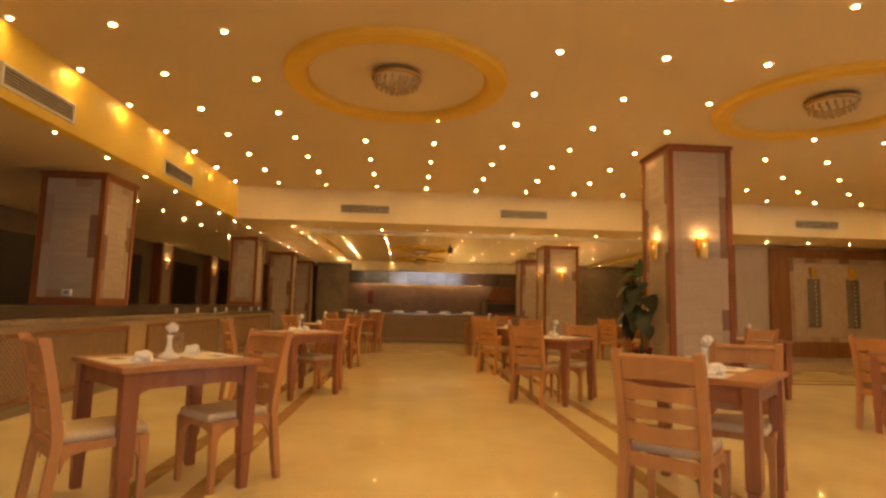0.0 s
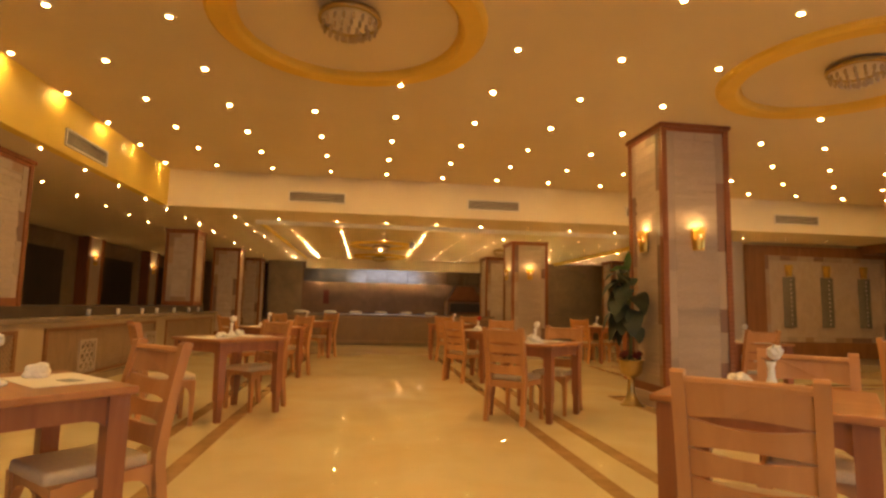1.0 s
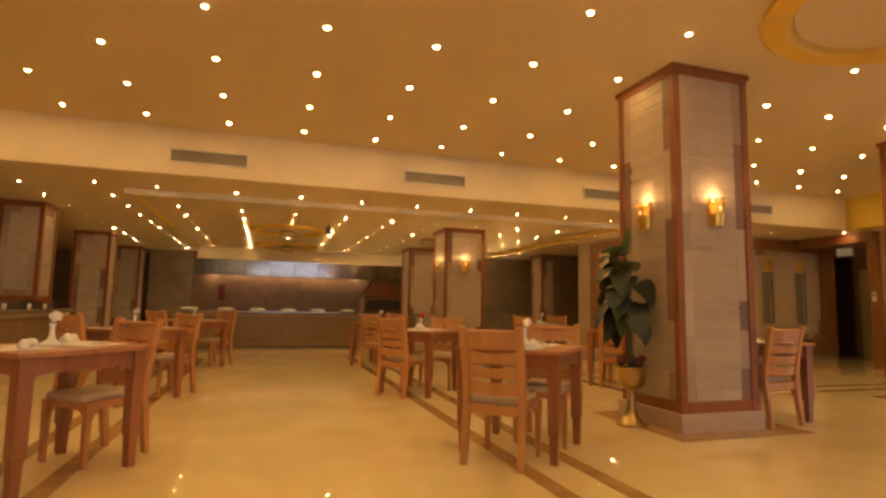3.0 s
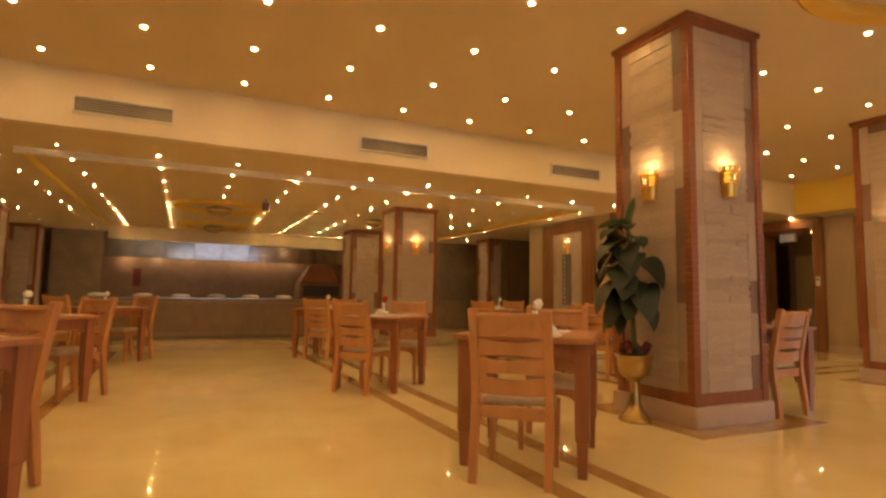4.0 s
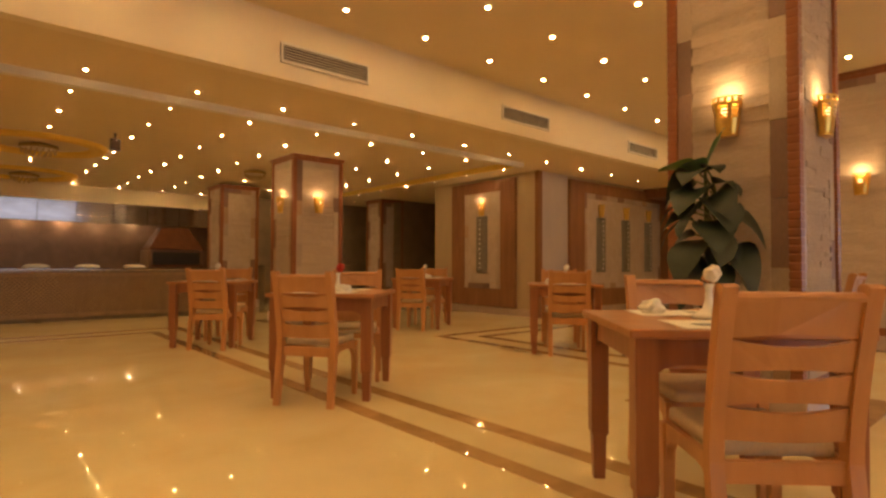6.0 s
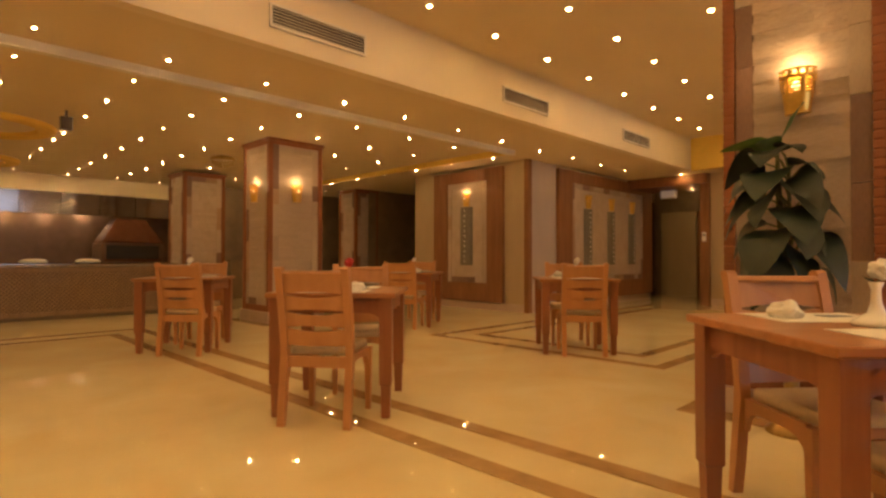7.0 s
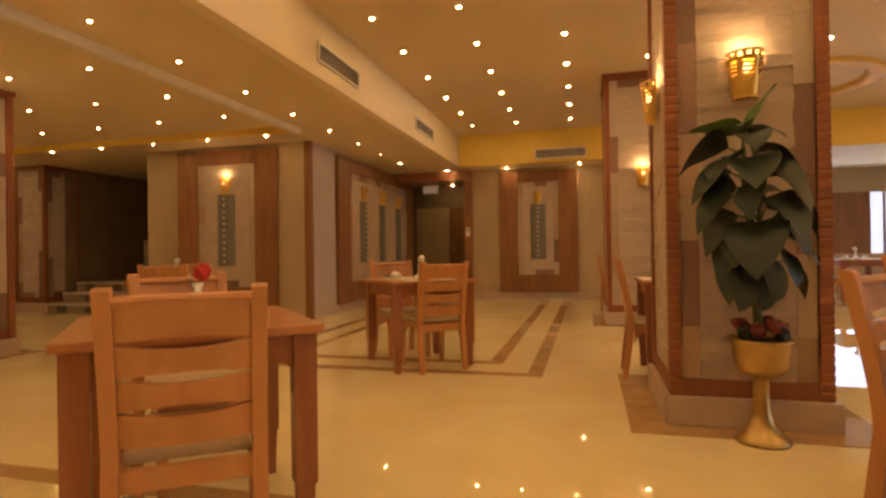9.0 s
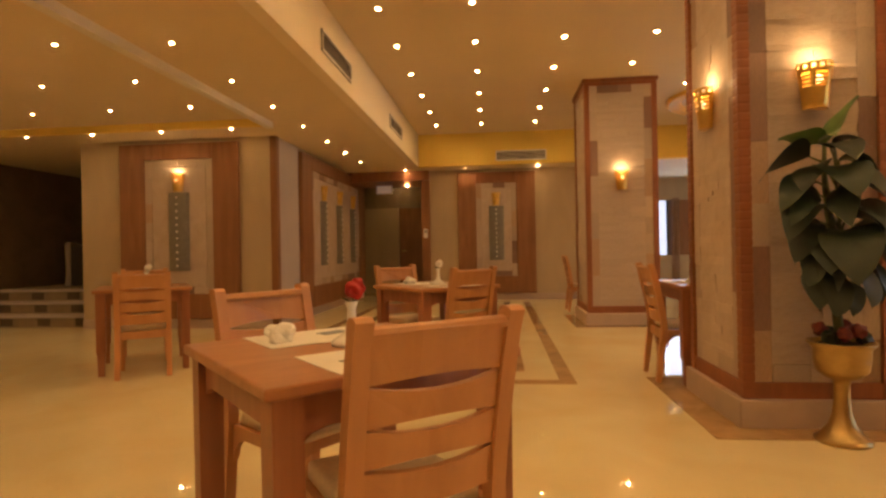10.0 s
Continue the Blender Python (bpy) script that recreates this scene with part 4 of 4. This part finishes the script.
def first_table():
    ob = empty("dining_table")
    tagged(ob, "square dark-stained wooden table laid for two", "table", "dining tables")
    part("tabletop", box(bmesh.new(), -0.385, 0.385, -0.385, 0.385, TOP - 0.03, TOP, 0.006), OAK, ob)
    for a in (-1, 1):
        for b in (-1, 1):
            bm = bmesh.new()
            cx, cy = a * 0.325, b * 0.325
            rings = []
            for z, r in ((0.0, 0.024), (0.19, 0.029), (0.2, 0.036), (TOP - 0.03, 0.038)):
                rings.append([bm.verts.new((cx + i * r, cy + j * r, z)) for i, j in ((-1, -1), (1, -1), (1, 1), (-1, 1))])
            for p, q in zip(rings, rings[1:]):
                for i in range(4):
                    bm.faces.new((p[i], p[(i + 1) % 4], q[(i + 1) % 4], q[i]))
            bm.faces.new(rings[0])
            bm.faces.new(rings[-1])
            part("leg", bm, LEGWOOD, ob)
    arch = [(-0.287, TOP - 0.031), (0.287, TOP - 0.031), (0.287, 0.585), (0.26, 0.605), (0.22, 0.615), (-0.22, 0.615), (-0.26, 0.605), (-0.287, 0.585)]
    for axis in "xy":
        for s in (-1, 1):
            part("apron", prism(bmesh.new(), arch, axis, s * 0.33 - 0.011, s * 0.33 + 0.011), LEGWOOD, ob)
    return ob


def napkin(m, seed):
    rnd = random.Random(seed)
    bm = bmesh.new()
    bmesh.ops.create_icosphere(bm, subdivisions=3, radius=0.05)
    for v in bm.verts:
        k = noise.noise(v.co * 28 + Vector((seed * 3.1, 0, 0)))
        v.co *= 1 + 0.5 * k
        v.co.z = max(v.co.z * 0.75, -0.02) + 0.02
    ob = put("napkin", bm, WHITE)
    ob.matrix_world = m
    return tagged(ob, "crumpled white cloth napkin on the table", "napkin", "napkins")


def vase(m, flower, label):
    ob = empty("bud_vase")
    ob.matrix_world = m
    tagged(ob, label, "vase", "bud vases")
    part("body", lathe(bmesh.new(), [(0.062, 0.0), (0.066, 0.010), (0.050, 0.022), (0.024, 0.040), (0.015, 0.07), (0.013, 0.11), (0.021, 0.135), (0.017, 0.135)], 18), CERAMIC, ob, smooth=True)
    part("stem", tube(bmesh.new(), [(0, 0, 0.11), (0.006, 0, 0.145), (0.016, 0.004, 0.165)], [0.003, 0.003, 0.003], 6), STEM, ob)
    bm = bmesh.new()
    bmesh.ops.create_icosphere(bm, subdivisions=3, radius=0.031)
    for v in bm.verts:
        v.co *= 1 + 0.35 * noise.noise(v.co * 60)
        v.co += Vector((0.018, 0.004, 0.175))
    part("blossom", bm, flower, ob)
    for s in (-1, 1):
        lf = bmesh.new()
        a = [lf.verts.new(v) for v in ((0, 0, 0.13), (s * 0.02, 0.012, 0.14), (s * 0.045, 0, 0.152), (s * 0.02, -0.012, 0.145))]
        lf.faces.new(a)
        part("leaf", lf, LEAF, ob)
    return ob


def setting(x, y, turn, flower, seed, chairs=(0, 180)):
    """What lies on a laid table; local y points at one of the diners."""
    m = pose(x, y, TOP, 0, 0, turn)
    for k, a in enumerate(chairs):
        mat = slab("placemat", -0.2, 0.2, -0.14, 0.14, 0.001, 0.003, PAPER)
        mat.matrix_world = m @ pose(0, 0, 0, 0, 0, a) @ pose(0, 0.225, 0)
        tagged(mat, "white paper placemat on the table", "placemat", "placemats")
        napkin(m @ pose(0, 0, 0, 0, 0, a) @ pose(-0.13, 0.2, 0.003, 0, 0, seed * 40), seed + k)
        card = slab("menu_card", -0.05, 0.05, -0.03, 0.03, 0.0035, 0.005, GREYPRINT)
        card.matrix_world = m @ pose(0, 0, 0, 0, 0, a) @ pose(0.08, 0.25, 0, 0, 0, 10)
        tagged(card, "small grey printed card on the placemat", "card", "menu cards")
    vase(m @ pose(0.02, -0.01, 0.001), flower, "white bud vase with a red carnation" if flower is RED else "white bud vase with a white carnation")


chair0, table0 = first_chair(), first_table()
used = []


def group(x, y, turn, flower, seed, one=None, two=None):
    """A table with two chairs that face one another, each (x, y, turn), or pushed in square to the table."""
    m = pose(x, y, 0, 0, 0, turn)
    first = pose(*one[:2], 0, 0, 0, one[2]) if one else m @ pose(0, -0.39, 0)
    second = pose(*two[:2], 0, 0, 0, two[2]) if two else m @ pose(0, 0.39, 0, 0, 0, 180)
    for ob, at in ((table0, m), (chair0, first), (chair0, second)):
        if ob in used:
            copy_thing(ob, at)
        else:
            ob.matrix_world = at
            used.append(ob)
    setting(x, y, turn, flower, seed)


group(-1.39, 3.36, -44, WHITE, 1, (-1.59, 2.98, -46), (-1.08, 3.51, 138))
group(-1.28, 6.69, -41, WHITE, 2, (-1.70, 6.20, -60), (-1.09, 6.98, 141))
group(-1.38, 9.35, -45, WHITE, 3)
group(-1.15, 12.35, -45, WHITE, 4)
group(1.75, 3.18, -44, WHITE, 5, (1.37, 2.75, -43), (2.05, 3.30, 139))
group(1.77, 6.55, -44, WHITE, 6, (1.51, 6.30, -43), (2.05, 6.71, 138))
group(1.73, 9.27, -47, RED, 7, (1.50, 9.08, -54), (2.07, 9.53, 145))
group(1.82, 12.22, -40, WHITE, 8, (1.75, 11.91, -46))
group(4.85, 12.08, -56, WHITE, 9, (4.57, 11.89, -58))
group(4.62, 9.32, -49, WHITE, 10, (4.48, 9.16, -49))
group(4.87, 4.94, -45, WHITE, 12, (4.64, 5.00, -70))
group(9.1, 7.0, 0, WHITE, 13, (9.1, 6.58, 0), (9.1, 7.45, 180))
group(11.0, 3.4, 0, WHITE, 14)
group(4.54, 7.11, 0, WHITE, 11, (4.42, 6.89, 3), (4.50, 7.37, 179))


# ---- potted plant ----
def leaf_blade(bm, base, way, length, width, droop, roll):
    """A broad pointed leaf that arches over and droops."""
    way = Vector(way).normalized()
    side = way.cross(Vector((0, 0, 1))).normalized()
    up = side.cross(way).normalized()
    side = (Matrix.Rotation(roll, 3, way) @ side)
    p, d = Vector(base), way.copy()
    rows, n = [], 9
    for i in range(n + 1):
        f = i / n
        w = width * math.sin(math.pi * min(1.0, f ** 0.75 * 0.98 + 0.02)) ** 0.8
        rows.append([bm.verts.new(p + side * (w * s) + up * (-0.35 * w * abs(s) * -0.6 + 0.006 * math.sin(9 * f + 3 * s))) for s in (-0.5, -0.25, 0, 0.25, 0.5)])
        d = (d + Vector((0, 0, -droop / n))).normalized()
        p = p + d * (length / n)
    for a, b in zip(rows, rows[1:]):
        for i in range(4):
            bm.faces.new((a[i], a[i + 1], b[i + 1], b[i]))


plant = empty("potted_plant", 3.08, 7.04, 0)
tagged(plant, "tall broad-leaved green plant in a brass urn beside the pillar", "plant")
part("urn", lathe(bmesh.new(), [(0.126, 0.0), (0.129, 0.0129), (0.104, 0.0301), (0.065, 0.086), (0.044, 0.1462), (0.037, 0.2236), (0.037, 0.2924), (0.044, 0.3182), (0.087, 0.3354), (0.12, 0.3698), (0.129, 0.43), (0.131, 0.4816), (0.152, 0.5031), (0.155, 0.516), (0.139, 0.516), (0.126, 0.4902)], 32), BRASS, plant, "polished brass footed urn", smooth=True)
part("soil", lathe(bmesh.new(), [(0.130, 0.494), (0.09, 0.508), (0.02, 0.512)], 20), SOIL, plant)
rnd = random.Random(42)
part("stem", tube(bmesh.new(), [(0, 0, 0.50), (0.01, 0.02, 0.75), (-0.015, 0.03, 1.0), (0.0, 0.05, 1.2), (0.01, 0.06, 1.38), (0.0, 0.06, 1.57)], [0.024, 0.022, 0.02, 0.018, 0.014, 0.008], 8), STEM, plant, smooth=True)
for i in range(27):
    f = i / 26
    a = i * 2.399 + rnd.uniform(-0.3, 0.3)
    z = 0.86 + 0.64 * f
    lift = -0.12 + 0.62 * f + rnd.uniform(-0.15, 0.2)
    dx, dy = math.cos(a), math.sin(a)
    if dx > 0.35:
        dx *= -0.6
    reach = 0.06 + 0.06 * (1 - f)
    size = (0.23 + 0.12 * math.sin(math.pi * f)) * rnd.uniform(0.8, 1.15)
    base = Vector((dx * reach, dy * reach + 0.07 * f, z + 0.05 * lift))
    stalk = part("leaf_stalk", tube(bmesh.new(), [(0, 0, z - 0.10), tuple(base * 0.5 + Vector((0, 0, z * 0.5 - 0.02))), tuple(base)], [0.008, 0.006, 0.005], 6), STEM, plant)
    bm = bmesh.new()
    leaf_blade(bm, base, (dx, dy, lift), size, size * 0.74, 3.2 - 1.4 * f, rnd.uniform(-0.9, 0.9))
    lf = part("leaf", bm, LEAF, stalk, "broad dark green leaf", smooth=True)
for way, l, w, drop in (((-0.15, -0.42, 0.85), 0.27, 0.11, 0.3), ((-0.25, 0.85, 0.30), 0.28, 0.13, 0.5), ((-0.7, 0.2, 0.4), 0.22, 0.11, 0.9)):
    bm = bmesh.new()
    leaf_blade(bm, (0.0, 0.06, 1.54), way, l, w, drop, 0.5)
    part("young_leaf", bm, LEAF_PALE, plant, "pale green young leaf", smooth=True)
for i in range(9):
    a = i * 2 * math.pi / 9
    bm = bmesh.new()
    bmesh.ops.create_icosphere(bm, subdivisions=2, radius=0.035)
    for v in bm.verts:
        v.co *= 1 + 0.5 * noise.noise(v.co * 45 + Vector((i, 0, 0)))
        v.co += Vector((0.095 * math.cos(a), 0.095 * math.sin(a), 0.545 + 0.02 * (i % 3)))
    part("red_bloom", bm, DARKRED if i % 3 else LEAF, plant, "small dark red bloom" if i % 3 else "dark green sprig")
